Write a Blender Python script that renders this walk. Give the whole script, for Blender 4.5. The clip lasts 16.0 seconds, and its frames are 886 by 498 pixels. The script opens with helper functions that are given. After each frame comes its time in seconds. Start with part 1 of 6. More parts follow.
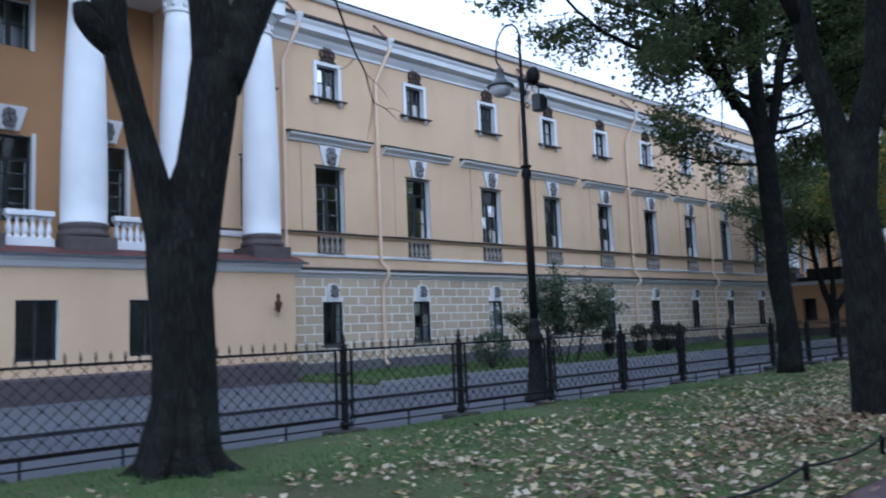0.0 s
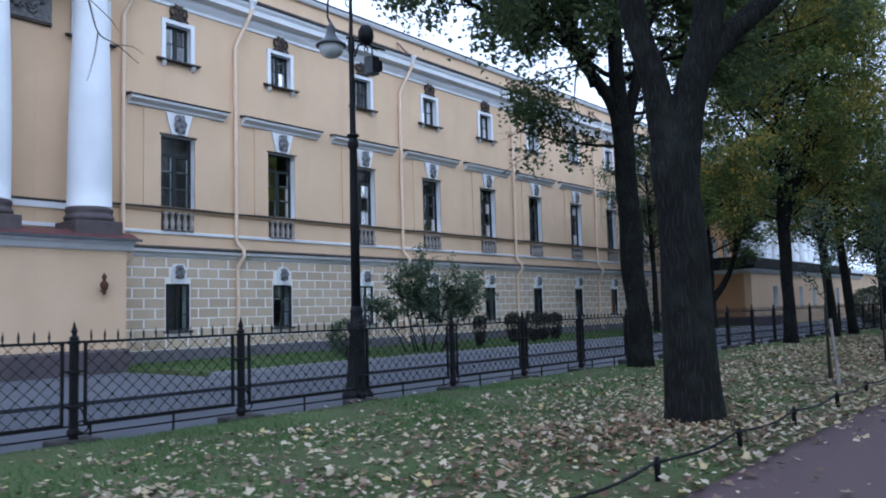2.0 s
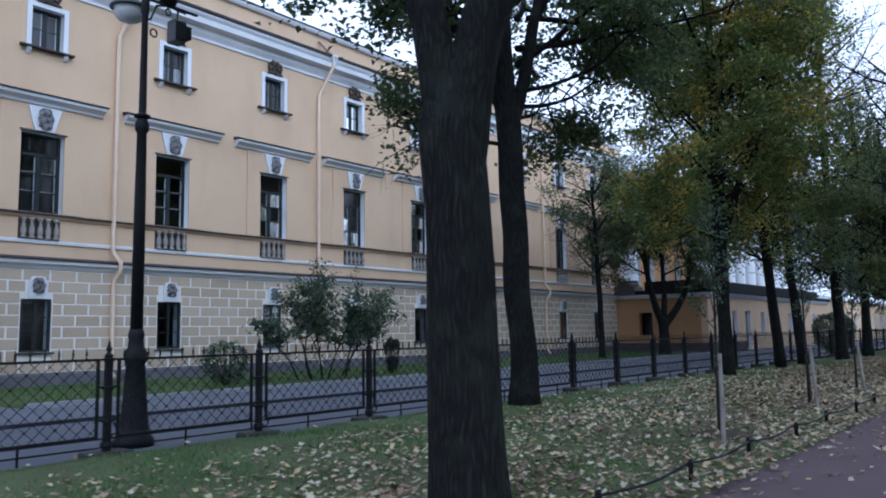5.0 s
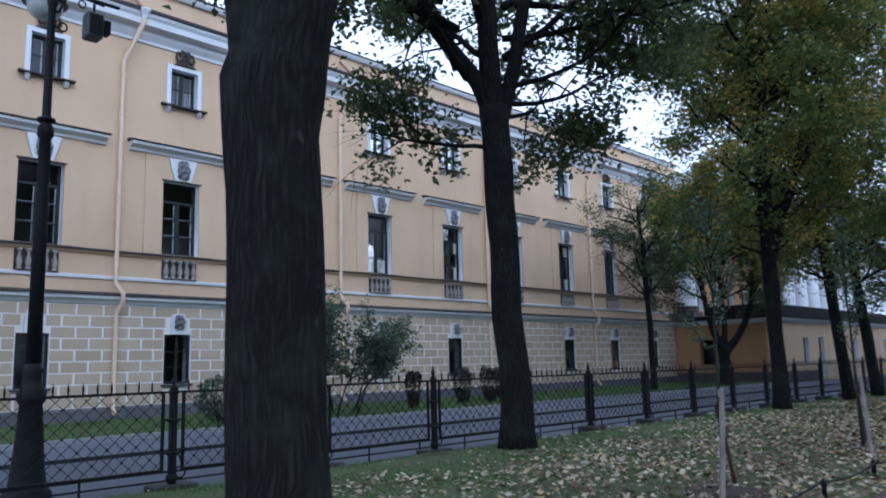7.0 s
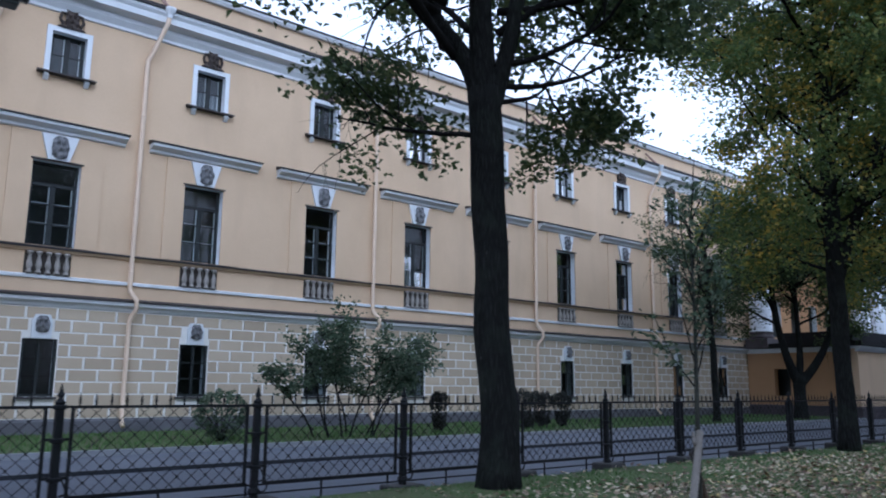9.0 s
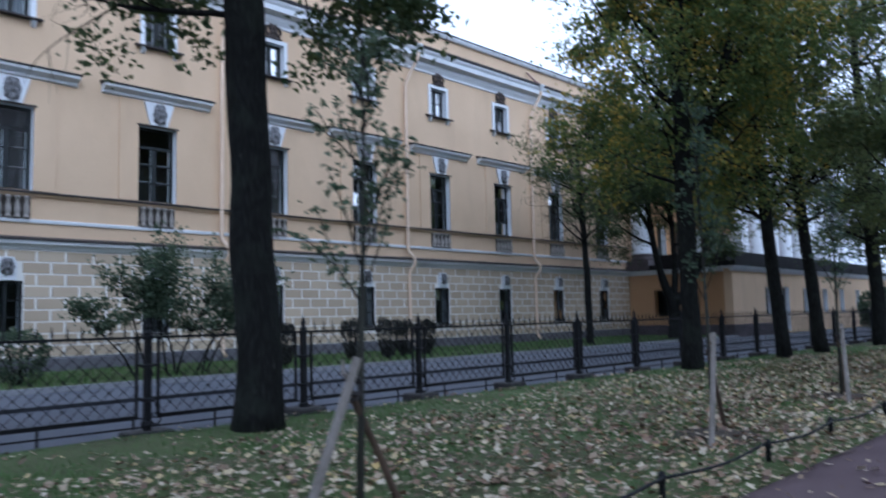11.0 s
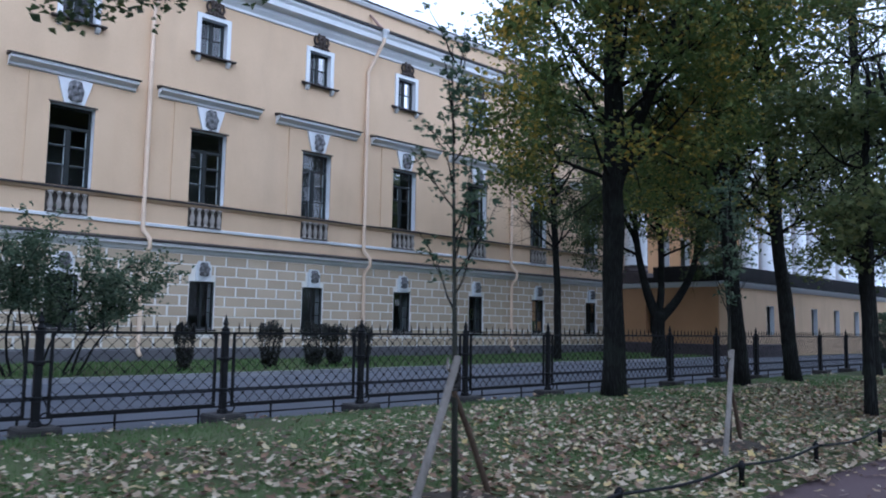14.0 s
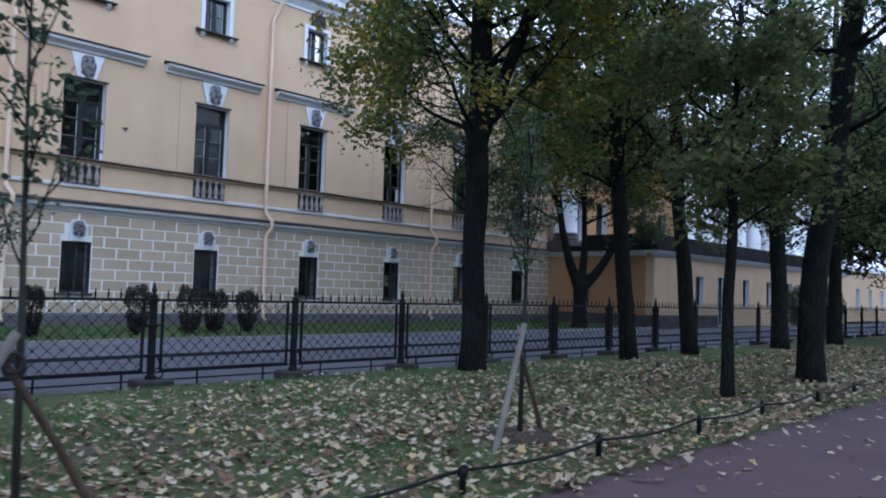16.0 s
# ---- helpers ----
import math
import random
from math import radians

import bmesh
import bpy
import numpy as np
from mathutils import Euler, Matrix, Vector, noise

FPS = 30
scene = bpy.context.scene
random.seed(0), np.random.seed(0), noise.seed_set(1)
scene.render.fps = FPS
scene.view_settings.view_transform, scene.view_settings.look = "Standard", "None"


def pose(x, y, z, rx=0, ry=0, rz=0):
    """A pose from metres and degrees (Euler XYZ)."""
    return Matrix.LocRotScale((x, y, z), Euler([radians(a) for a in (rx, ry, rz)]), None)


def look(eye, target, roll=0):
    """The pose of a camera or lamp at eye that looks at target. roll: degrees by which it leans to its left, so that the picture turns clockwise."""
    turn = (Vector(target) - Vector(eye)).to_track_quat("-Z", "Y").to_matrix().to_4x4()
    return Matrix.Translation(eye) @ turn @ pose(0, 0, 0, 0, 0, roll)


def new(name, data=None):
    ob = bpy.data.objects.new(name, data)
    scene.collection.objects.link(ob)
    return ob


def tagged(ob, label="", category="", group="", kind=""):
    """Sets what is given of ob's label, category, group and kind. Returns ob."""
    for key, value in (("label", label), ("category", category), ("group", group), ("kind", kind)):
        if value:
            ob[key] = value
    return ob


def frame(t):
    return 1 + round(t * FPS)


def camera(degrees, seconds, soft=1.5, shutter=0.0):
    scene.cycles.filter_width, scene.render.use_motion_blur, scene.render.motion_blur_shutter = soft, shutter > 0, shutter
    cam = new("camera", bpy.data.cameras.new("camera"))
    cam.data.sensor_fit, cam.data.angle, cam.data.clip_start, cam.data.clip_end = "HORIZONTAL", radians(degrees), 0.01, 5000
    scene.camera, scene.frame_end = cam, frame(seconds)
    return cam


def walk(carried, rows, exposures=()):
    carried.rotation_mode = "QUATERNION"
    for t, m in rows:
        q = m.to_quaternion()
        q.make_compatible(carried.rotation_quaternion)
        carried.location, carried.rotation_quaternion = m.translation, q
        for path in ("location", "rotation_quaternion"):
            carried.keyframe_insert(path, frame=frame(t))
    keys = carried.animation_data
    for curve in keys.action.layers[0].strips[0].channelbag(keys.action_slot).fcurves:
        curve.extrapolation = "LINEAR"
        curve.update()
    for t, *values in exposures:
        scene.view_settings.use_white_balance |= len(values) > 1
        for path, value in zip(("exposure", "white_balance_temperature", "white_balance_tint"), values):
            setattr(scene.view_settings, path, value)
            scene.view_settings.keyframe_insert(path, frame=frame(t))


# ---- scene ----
cam = camera(59.3, 16.0, 1.9, 0.45)
METRES, EYE, TILT, LEAN, TURN = 21.7, 1.5, 0.0, 0.0, -43.4
ROWS = [
    (0.0, 0.0, 0.0, 0.0, 0.25, 6.04, 2.34),
    (0.5, 0.0221, 0.0192, 0.0003, -2.68, 5.2, 0.62),
    (1.0, 0.0447, 0.0407, 0.0005, -4.17, 5.46, 1.88),
    (1.5, 0.068, 0.0607, 0.0006, -6.44, 5.51, 2.4),
    (2.0, 0.0904, 0.0821, 0.0006, -6.35, 4.72, 1.6),
    (2.5, 0.1157, 0.1018, 0.0012, -5.25, 3.24, 1.14),
    (3.0, 0.1391, 0.1233, 0.0017, -6.1, 3.42, -0.98),
    (3.5, 0.1643, 0.1439, 0.0018, -6.35, 3.29, -0.5),
    (4.0, 0.1886, 0.1665, 0.0029, -7.3, 3.97, 0.12),
    (4.5, 0.2133, 0.1861, 0.0031, -7.83, 5.36, 0.46),
    (7.0, 0.327, 0.2979, 0.0017, -2.48, 8.55, 1.39),
    (7.5, 0.3447, 0.3234, 0.0027, 2.11, 8.5, 1.88),
    (8.0, 0.363, 0.3451, 0.0023, 6.97, 9.47, 3.79),
    (8.5, 0.3839, 0.3672, 0.0029, 4.34, 10.2, 0.37),
    (11.0, 0.4996, 0.4706, -0.0023, -2.89, 5.02, 1.29),
    (11.5, 0.5235, 0.4898, -0.0018, -6.9, 1.04, 1.34),
    (12.0, 0.5473, 0.509, -0.0002, -5.43, 3.39, 0.63),
    (12.5, 0.5725, 0.5264, -0.0004, -2.32, 7.11, 0.53),
    (13.0, 0.5985, 0.5456, -0.0011, -3.66, 6.99, -0.04),
    (13.5, 0.6216, 0.5634, -0.0017, -3.74, 5.82, -1.15),
    (14.0, 0.647, 0.5838, -0.0023, -0.68, 5.57, -1.01),
    (14.5, 0.673, 0.6009, -0.001, -0.65, 5.39, -0.44),
    (15.0, 0.7006, 0.6191, -0.0015, -2.82, 6.38, 0.34),
    (15.5, 0.727, 0.6348, -0.001, -4.3, 3.85, -0.19),
    (16.0, 0.7517, 0.6531, -0.0001, -3.34, 3.24, -1.69),
]
DRIFT = 0.051     # metres a second by which the later stretch runs ahead along x
walk(cam, [(t, pose(max(0.0, t - 8.3) * DRIFT, 0, EYE, TILT, LEAN, TURN) @ pose(METRES * x, METRES * y, METRES * z, 90 + pitch, roll, yaw)) for t, x, y, z, yaw, pitch, roll in ROWS],
     [(0.0, 0.47, 5085, 9), (2.0, 0.60, 5085, 9), (4.0, 0.54, 5080, 10), (8.0, 0.50, 5080, 10), (11.0, 0.56, 5065, 10), (14.0, 0.70, 5055, 11), (16.0, 0.66, 5055, 11)])

# ---------------- light ----------------
world = bpy.data.worlds.new("overcast_sky")
scene.world = world
world.use_nodes = True
wn, wl = world.node_tree.nodes, world.node_tree.links
wn.clear()
sky = wn.new("ShaderNodeTexSky")
sky.sky_type, sky.sun_disc = "NISHITA", False
sky.sun_elevation, sky.sun_rotation = radians(24), radians(200)
sky.dust_density, sky.air_density = 4.0, 1.0
cloud = wn.new("ShaderNodeMix")
cloud.data_type = "RGBA"
cloud.inputs["Factor"].default_value = 0.9
cloud.inputs["B"].default_value = (10.6, 11.0, 12.2, 1)
back = wn.new("ShaderNodeBackground")
back.inputs["Strength"].default_value = 0.10
wout = wn.new("ShaderNodeOutputWorld")
wl.new(sky.outputs["Color"], cloud.inputs["A"])
wl.new(cloud.outputs["Result"], back.inputs["Color"])
wl.new(back.outputs["Background"], wout.inputs["Surface"])
sun = new("sun", bpy.data.lights.new("sun", "SUN"))
sun.data.energy, sun.data.angle, sun.data.color = 0.5, radians(40), (0.97, 0.98, 1.0)
sun.matrix_world = look((-8, -20, 14), (0, 0, 0))


# ---------------- materials ----------------
def material(name, colors, scale=8.0, rough=0.8, bump=0.3, bscale=60.0, metal=0.0, vary=0.0, mode="object", stretch=(1, 1, 1), fine=0.35, stain=0.0, stain_color=(0.05, 0.045, 0.04), spec=0.3):
    """A procedural surface: two scales of noise between the colours, a bump, stains, and variation piece by piece."""
    m = bpy.data.materials.new(name)
    m.use_nodes = True
    n, l = m.node_tree.nodes, m.node_tree.links
    b = n["Principled BSDF"]
    b.inputs["Roughness"].default_value, b.inputs["Metallic"].default_value = rough, metal
    b.inputs["Specular IOR Level"].default_value = spec
    if mode == "world":
        src = n.new("ShaderNodeNewGeometry").outputs["Position"]
    else:
        src = n.new("ShaderNodeTexCoord").outputs["Object"]
    mp = n.new("ShaderNodeMapping")
    mp.inputs["Scale"].default_value = stretch
    l.new(src, mp.inputs["Vector"])
    big = n.new("ShaderNodeTexNoise")
    big.inputs["Scale"].default_value, big.inputs["Detail"].default_value = scale, 6
    small = n.new("ShaderNodeTexNoise")
    small.inputs["Scale"].default_value, small.inputs["Detail"].default_value = bscale, 4
    l.new(mp.outputs["Vector"], big.inputs["Vector"])
    l.new(mp.outputs["Vector"], small.inputs["Vector"])
    mixf = n.new("ShaderNodeMix")
    mixf.inputs["Factor"].default_value = fine
    l.new(big.outputs["Fac"], mixf.inputs["A"])
    l.new(small.outputs["Fac"], mixf.inputs["B"])
    fac = mixf.outputs["Result"]
    if vary:
        rnd = n.new("ShaderNodeObjectInfo").outputs["Random"] if mode != "island" else n.new("ShaderNodeNewGeometry").outputs["Random Per Island"]
        mx = n.new("ShaderNodeMix")
        mx.inputs["Factor"].default_value = vary
        l.new(fac, mx.inputs["A"])
        l.new(rnd, mx.inputs["B"])
        fac = mx.outputs["Result"]
    ramp = n.new("ShaderNodeValToRGB")
    el = ramp.color_ramp.elements
    lo, hi = (0.3, 0.7) if not vary or vary < 0.6 else (0.12, 0.88)
    while len(el) < len(colors):
        el.new(0.5)
    for i, c in enumerate(colors):
        el[i].position = lo + (hi - lo) * i / max(1, len(colors) - 1)
        el[i].color = (*c, 1)
    l.new(fac, ramp.inputs["Fac"])
    col = ramp.outputs["Color"]
    if stain:
        st = n.new("ShaderNodeTexNoise")
        st.inputs["Scale"].default_value, st.inputs["Detail"].default_value = 0.9, 8
        sm = n.new("ShaderNodeMapping")
        sm.inputs["Scale"].default_value = (1, 1, 0.3)
        l.new(src, sm.inputs["Vector"])
        l.new(sm.outputs["Vector"], st.inputs["Vector"])
        r2 = n.new("ShaderNodeMapRange")
        r2.inputs["From Min"].default_value, r2.inputs["From Max"].default_value = 0.5, 0.8
        r2.inputs["To Max"].default_value = stain
        l.new(st.outputs["Fac"], r2.inputs["Value"])
        ms = n.new("ShaderNodeMix")
        ms.data_type = "RGBA"
        l.new(r2.outputs["Result"], ms.inputs["Factor"])
        l.new(col, ms.inputs["A"])
        ms.inputs["B"].default_value = (*stain_color, 1)
        col = ms.outputs["Result"]
    l.new(col, b.inputs["Base Color"])
    if bump:
        bp = n.new("ShaderNodeBump")
        bp.inputs["Strength"].default_value, bp.inputs["Distance"].default_value = bump, 0.02
        l.new(mixf.outputs["Result"], bp.inputs["Height"])
        l.new(bp.outputs["Normal"], b.inputs["Normal"])
    return m


def glass_material(name, tint=(0.75, 0.82, 0.85)):
    m = bpy.data.materials.new(name)
    m.use_nodes = True
    n, l = m.node_tree.nodes, m.node_tree.links
    n.clear()
    fr = n.new("ShaderNodeFresnel")
    fr.inputs["IOR"].default_value = 1.6
    tr = n.new("ShaderNodeBsdfTransparent")
    tr.inputs["Color"].default_value = (*tint, 1)
    gl = n.new("ShaderNodeBsdfGlossy")
    gl.inputs["Roughness"].default_value = 0.03
    wave = n.new("ShaderNodeTexNoise")
    wave.inputs["Scale"].default_value = 2.2
    bp = n.new("ShaderNodeBump")
    bp.inputs["Strength"].default_value, bp.inputs["Distance"].default_value = 0.25, 0.02
    l.new(wave.outputs["Fac"], bp.inputs["Height"])
    l.new(bp.outputs["Normal"], gl.inputs["Normal"])
    mix = n.new("ShaderNodeMixShader")
    out = n.new("ShaderNodeOutputMaterial")
    l.new(fr.outputs["Fac"], mix.inputs["Fac"])
    l.new(tr.outputs["BSDF"], mix.inputs[1])
    l.new(gl.outputs["BSDF"], mix.inputs[2])
    l.new(mix.outputs["Shader"], out.inputs["Surface"])
    return m


PLASTER = material("ochre_plaster", [(0.590, 0.430, 0.280), (0.670, 0.497, 0.333)], scale=0.6, bscale=30, bump=0.15, rough=0.9, mode="world", stain=0.34, stain_color=(0.40, 0.29, 0.195))
# orange plaster, darkened in colour for shade behind columns and on the side
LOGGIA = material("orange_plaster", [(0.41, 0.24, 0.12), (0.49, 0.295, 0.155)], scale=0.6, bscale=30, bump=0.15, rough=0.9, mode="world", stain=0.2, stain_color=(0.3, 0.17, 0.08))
STONE = material("tan_block_render", [(0.45, 0.365, 0.265), (0.55, 0.455, 0.335)], scale=1.2, bscale=40, bump=0.35, rough=0.92, vary=0.4, mode="world", stain=0.15, stain_color=(0.3, 0.25, 0.19))
STONE_ISLAND = material("tan_block_render_joined", [(0.45, 0.365, 0.265), (0.55, 0.455, 0.335)], scale=1.2, bscale=40, bump=0.35, rough=0.92, vary=0.4, mode="island", stain=0.15, stain_color=(0.3, 0.25, 0.19))
JOINT = material("whitewashed_joint", [(0.74, 0.72, 0.68), (0.84, 0.82, 0.78)], scale=3, bscale=50, bump=0.2, rough=0.95, mode="world")
WHITE = material("white_paint", [(0.66, 0.69, 0.73), (0.78, 0.80, 0.83)], scale=1.0, bscale=40, bump=0.12, rough=0.75, mode="world", stain=0.25, stain_color=(0.45, 0.45, 0.46))
GREYRELIEF = material("weathered_grey_relief", [(0.06, 0.06, 0.064), (0.27, 0.27, 0.28)], scale=9, bscale=60, bump=0.6, rough=0.9, mode="world")
BROWNRELIEF = material("weathered_brown_relief", [(0.03, 0.024, 0.022), (0.10, 0.08, 0.07)], scale=9, bscale=60, bump=0.6, rough=0.9, mode="world")
PLINTH = material("purple_grey_granite_plinth", [(0.062, 0.053, 0.060), (0.115, 0.098, 0.105)], scale=1.3, bscale=70, bump=0.3, rough=0.85, mode="world", stain=0.3)
PLINTH_GREY = material("blue_grey_granite_plinth", [(0.095, 0.095, 0.108), (0.16, 0.158, 0.172)], scale=1.3, bscale=70, bump=0.3, rough=0.85, mode="world", stain=0.3)
FLASHING = material("dark_sheet_metal", [(0.035, 0.033, 0.036), (0.075, 0.065, 0.065)], scale=2, bscale=40, bump=0.1, rough=0.55, metal=0.4, mode="world")
REDROOF = material("dark_red_painted_sheet_roof", [(0.075, 0.026, 0.026), (0.13, 0.05, 0.047)], scale=1.5, bscale=40, bump=0.15, rough=0.6, mode="world", stain=0.4)
DARKSTONE = material("dark_column_base_stone", [(0.06, 0.05, 0.052), (0.115, 0.095, 0.097)], scale=3, bscale=60, bump=0.2, rough=0.7, mode="world")
PIPE = material("ochre_painted_downpipe", [(0.66, 0.50, 0.36), (0.77, 0.61, 0.46)], scale=2, bscale=40, bump=0.08, rough=0.6, mode="world", stain=0.3, stain_color=(0.35, 0.25, 0.17))
FRAME = material("dark_green_window_wood", [(0.012, 0.016, 0.017), (0.028, 0.032, 0.033)], scale=4, bscale=60, bump=0.1, rough=0.5)
PALEBAR = material("grey_white_bar_paint", [(0.64, 0.66, 0.67), (0.78, 0.80, 0.80)], scale=4, bscale=60, bump=0.1, rough=0.6, mode="world")
# near-black, so a flat panel carries the shade between the balusters
GAPSHADE = material("sooty_baluster_niche", [(0.035, 0.030, 0.026), (0.085, 0.072, 0.062)], scale=4, bscale=60, bump=0.3, rough=0.9, mode="world")
BALUSTER = material("weathered_baluster", [(0.22, 0.20, 0.18), (0.40, 0.37, 0.34)], scale=4, bscale=60, bump=0.3, rough=0.9, mode="world")
GLASS = glass_material("old_window_glass")
# backing behind the windows; the darkness of unlit rooms is in its colour
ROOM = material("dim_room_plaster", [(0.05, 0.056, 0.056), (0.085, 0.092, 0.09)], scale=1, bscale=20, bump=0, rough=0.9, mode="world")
CURTAIN = material("pale_net_curtain", [(0.09, 0.10, 0.115), (0.26, 0.28, 0.31)], scale=4, bscale=30, bump=0.2, rough=0.95, stretch=(6, 1, 0.3), mode="world")
IRON = material("black_painted_iron", [(0.005, 0.0055, 0.007), (0.012, 0.0125, 0.015)], scale=9, bscale=90, bump=0.15, rough=0.6, spec=0.2, mode="world")
BLOCK = material("dark_stone_footing", [(0.025, 0.024, 0.025), (0.06, 0.0575, 0.055)], scale=5, bscale=60, bump=0.5, rough=0.9, mode="world")
ASPHALT = material("blue_grey_asphalt", [(0.080, 0.088, 0.108), (0.120, 0.128, 0.150)], scale=0.8, bscale=90, bump=0.25, rough=0.8, mode="world", stain=0.3, stain_color=(0.085, 0.088, 0.10))
PATHM = material("purple_grey_path_asphalt", [(0.074, 0.0486, 0.0531), (0.122, 0.0837, 0.0882)], scale=0.9, bscale=110, bump=0.5, rough=0.85, mode="world", stain=0.35, stain_color=(0.06, 0.043, 0.046))
ROADM = material("dark_blue_grey_asphalt", [(0.060, 0.066, 0.083), (0.094, 0.101, 0.122)], scale=0.7, bscale=90, bump=0.25, rough=0.8, mode="world", stain=0.35, stain_color=(0.06, 0.063, 0.075))
ROOFDARK = material("black_bitumen_sheet", [(0.008, 0.008, 0.009), (0.018, 0.017, 0.018)], scale=2, bscale=40, bump=0.2, rough=0.9, mode="world")
KERB = material("granite_kerb", [(0.018, 0.02, 0.025), (0.04, 0.043, 0.05)], scale=2, bscale=60, bump=0.3, rough=0.85, mode="world")
LIGHTKERB = material("pale_granite_kerb", [(0.22, 0.23, 0.25), (0.33, 0.34, 0.36)], scale=2, bscale=60, bump=0.3, rough=0.85, mode="world")
TURF = material("turf_soil", [(0.060, 0.053, 0.030), (0.070, 0.090, 0.033), (0.082, 0.122, 0.040)], scale=0.55, bscale=22, bump=0.6, rough=0.95, mode="world", stain=0.35, stain_color=(0.10, 0.078, 0.05))
def bark_material(name, tone=1.0):
    """Dark bark with long upright ridges and furrows."""
    m = bpy.data.materials.new(name)
    m.use_nodes = True
    n, l = m.node_tree.nodes, m.node_tree.links
    b = n["Principled BSDF"]
    b.inputs["Roughness"].default_value, b.inputs["Specular IOR Level"].default_value = 0.95, 0.1
    g = n.new("ShaderNodeNewGeometry")
    warp = n.new("ShaderNodeTexNoise")
    warp.inputs["Scale"].default_value = 1.6
    l.new(g.outputs["Position"], warp.inputs["Vector"])
    add = n.new("ShaderNodeMix")
    add.data_type, add.blend_type = "RGBA", "ADD"
    add.inputs["Factor"].default_value = 0.16
    l.new(g.outputs["Position"], add.inputs["A"])
    l.new(warp.outputs["Color"], add.inputs["B"])
    mp = n.new("ShaderNodeMapping")
    mp.inputs["Scale"].default_value = (1, 1, 0.14)
    l.new(add.outputs["Result"], mp.inputs["Vector"])
    cell = n.new("ShaderNodeTexVoronoi")
    cell.feature = "DISTANCE_TO_EDGE"
    cell.inputs["Scale"].default_value = 21
    l.new(mp.outputs["Vector"], cell.inputs["Vector"])
    fine = n.new("ShaderNodeTexNoise")
    fine.inputs["Scale"].default_value, fine.inputs["Detail"].default_value = 26, 8
    l.new(mp.outputs["Vector"], fine.inputs["Vector"])
    ridge = n.new("ShaderNodeMapRange")
    ridge.inputs["From Max"].default_value = 0.32
    l.new(cell.outputs["Distance"], ridge.inputs["Value"])
    h = n.new("ShaderNodeMix")
    h.inputs["Factor"].default_value = 0.62
    l.new(ridge.outputs["Result"], h.inputs["A"])
    l.new(fine.outputs["Fac"], h.inputs["B"])
    ramp = n.new("ShaderNodeValToRGB")
    el = ramp.color_ramp.elements
    el.new(0.5)
    for e, p, c in zip(el, (0.15, 0.5, 0.85), ((0.008, 0.0085, 0.0085), (0.0145, 0.015, 0.0145), (0.027, 0.028, 0.026))):
        e.position, e.color = p, (*(q * tone for q in c), 1)
    l.new(h.outputs["Result"], ramp.inputs["Fac"])
    moss = n.new("ShaderNodeTexNoise")
    moss.inputs["Scale"].default_value, moss.inputs["Detail"].default_value = 2.3, 6
    l.new(g.outputs["Position"], moss.inputs["Vector"])
    mr = n.new("ShaderNodeMapRange")
    mr.inputs["From Min"].default_value, mr.inputs["From Max"].default_value, mr.inputs["To Max"].default_value = 0.52, 0.75, 0.6
    l.new(moss.outputs["Fac"], mr.inputs["Value"])
    mx = n.new("ShaderNodeMix")
    mx.data_type = "RGBA"
    mx.inputs["B"].default_value = (0.030 * tone, 0.036 * tone, 0.029 * tone, 1)
    l.new(mr.outputs["Result"], mx.inputs["Factor"])
    l.new(ramp.outputs["Color"], mx.inputs["A"])
    # pale flecks of bare wood and lichen
    fm = n.new("ShaderNodeMapping")
    fm.inputs["Scale"].default_value = (1, 1, 0.45)
    l.new(g.outputs["Position"], fm.inputs["Vector"])
    fl = n.new("ShaderNodeTexNoise")
    fl.inputs["Scale"].default_value, fl.inputs["Detail"].default_value = 9.0, 3
    l.new(fm.outputs["Vector"], fl.inputs["Vector"])
    fk = n.new("ShaderNodeMapRange")
    fk.inputs["From Min"].default_value, fk.inputs["From Max"].default_value, fk.inputs["To Max"].default_value = 0.70, 0.75, 0.6
    l.new(fl.outputs["Fac"], fk.inputs["Value"])
    mf = n.new("ShaderNodeMix")
    mf.data_type = "RGBA"
    mf.inputs["B"].default_value = (0.085, 0.085, 0.078, 1)
    l.new(fk.outputs["Result"], mf.inputs["Factor"])
    l.new(mx.outputs["Result"], mf.inputs["A"])
    l.new(mf.outputs["Result"], b.inputs["Base Color"])
    bp = n.new("ShaderNodeBump")
    bp.inputs["Strength"].default_value, bp.inputs["Distance"].default_value = 1.35, 0.03
    l.new(h.outputs["Result"], bp.inputs["Height"])
    l.new(bp.outputs["Normal"], b.inputs["Normal"])
    return m


BARK = bark_material("dark_furrowed_bark")
# same bark in a lighter tone: light on two near trunks put into colour
BARK_LIT = bark_material("grey_green_lichened_bark", 1.3)
TWIG = material("dark_grey_bark", [(0.006, 0.006, 0.0065), (0.013, 0.0125, 0.0125), (0.026, 0.025, 0.024)], scale=5, bscale=24, bump=1.0, rough=0.95, stretch=(1, 1, 0.16), mode="world", fine=0.5, spec=0.08)
WOODPOLE = material("grey_weathered_pole", [(0.13, 0.115, 0.10), (0.27, 0.245, 0.22)], scale=5, bscale=40, bump=0.4, rough=0.9, stretch=(1, 1, 0.2), mode="world")
OLDPOLE = material("brown_weathered_pole", [(0.045, 0.032, 0.022), (0.12, 0.085, 0.06)], scale=5, bscale=40, bump=0.4, rough=0.9, stretch=(1, 1, 0.2), mode="world")
YOUNGBARK = material("smooth_grey_green_young_bark", [(0.018, 0.019, 0.015), (0.05, 0.052, 0.042)], scale=7, bscale=40, bump=0.3, rough=0.9, stretch=(1, 1, 0.3), mode="world")
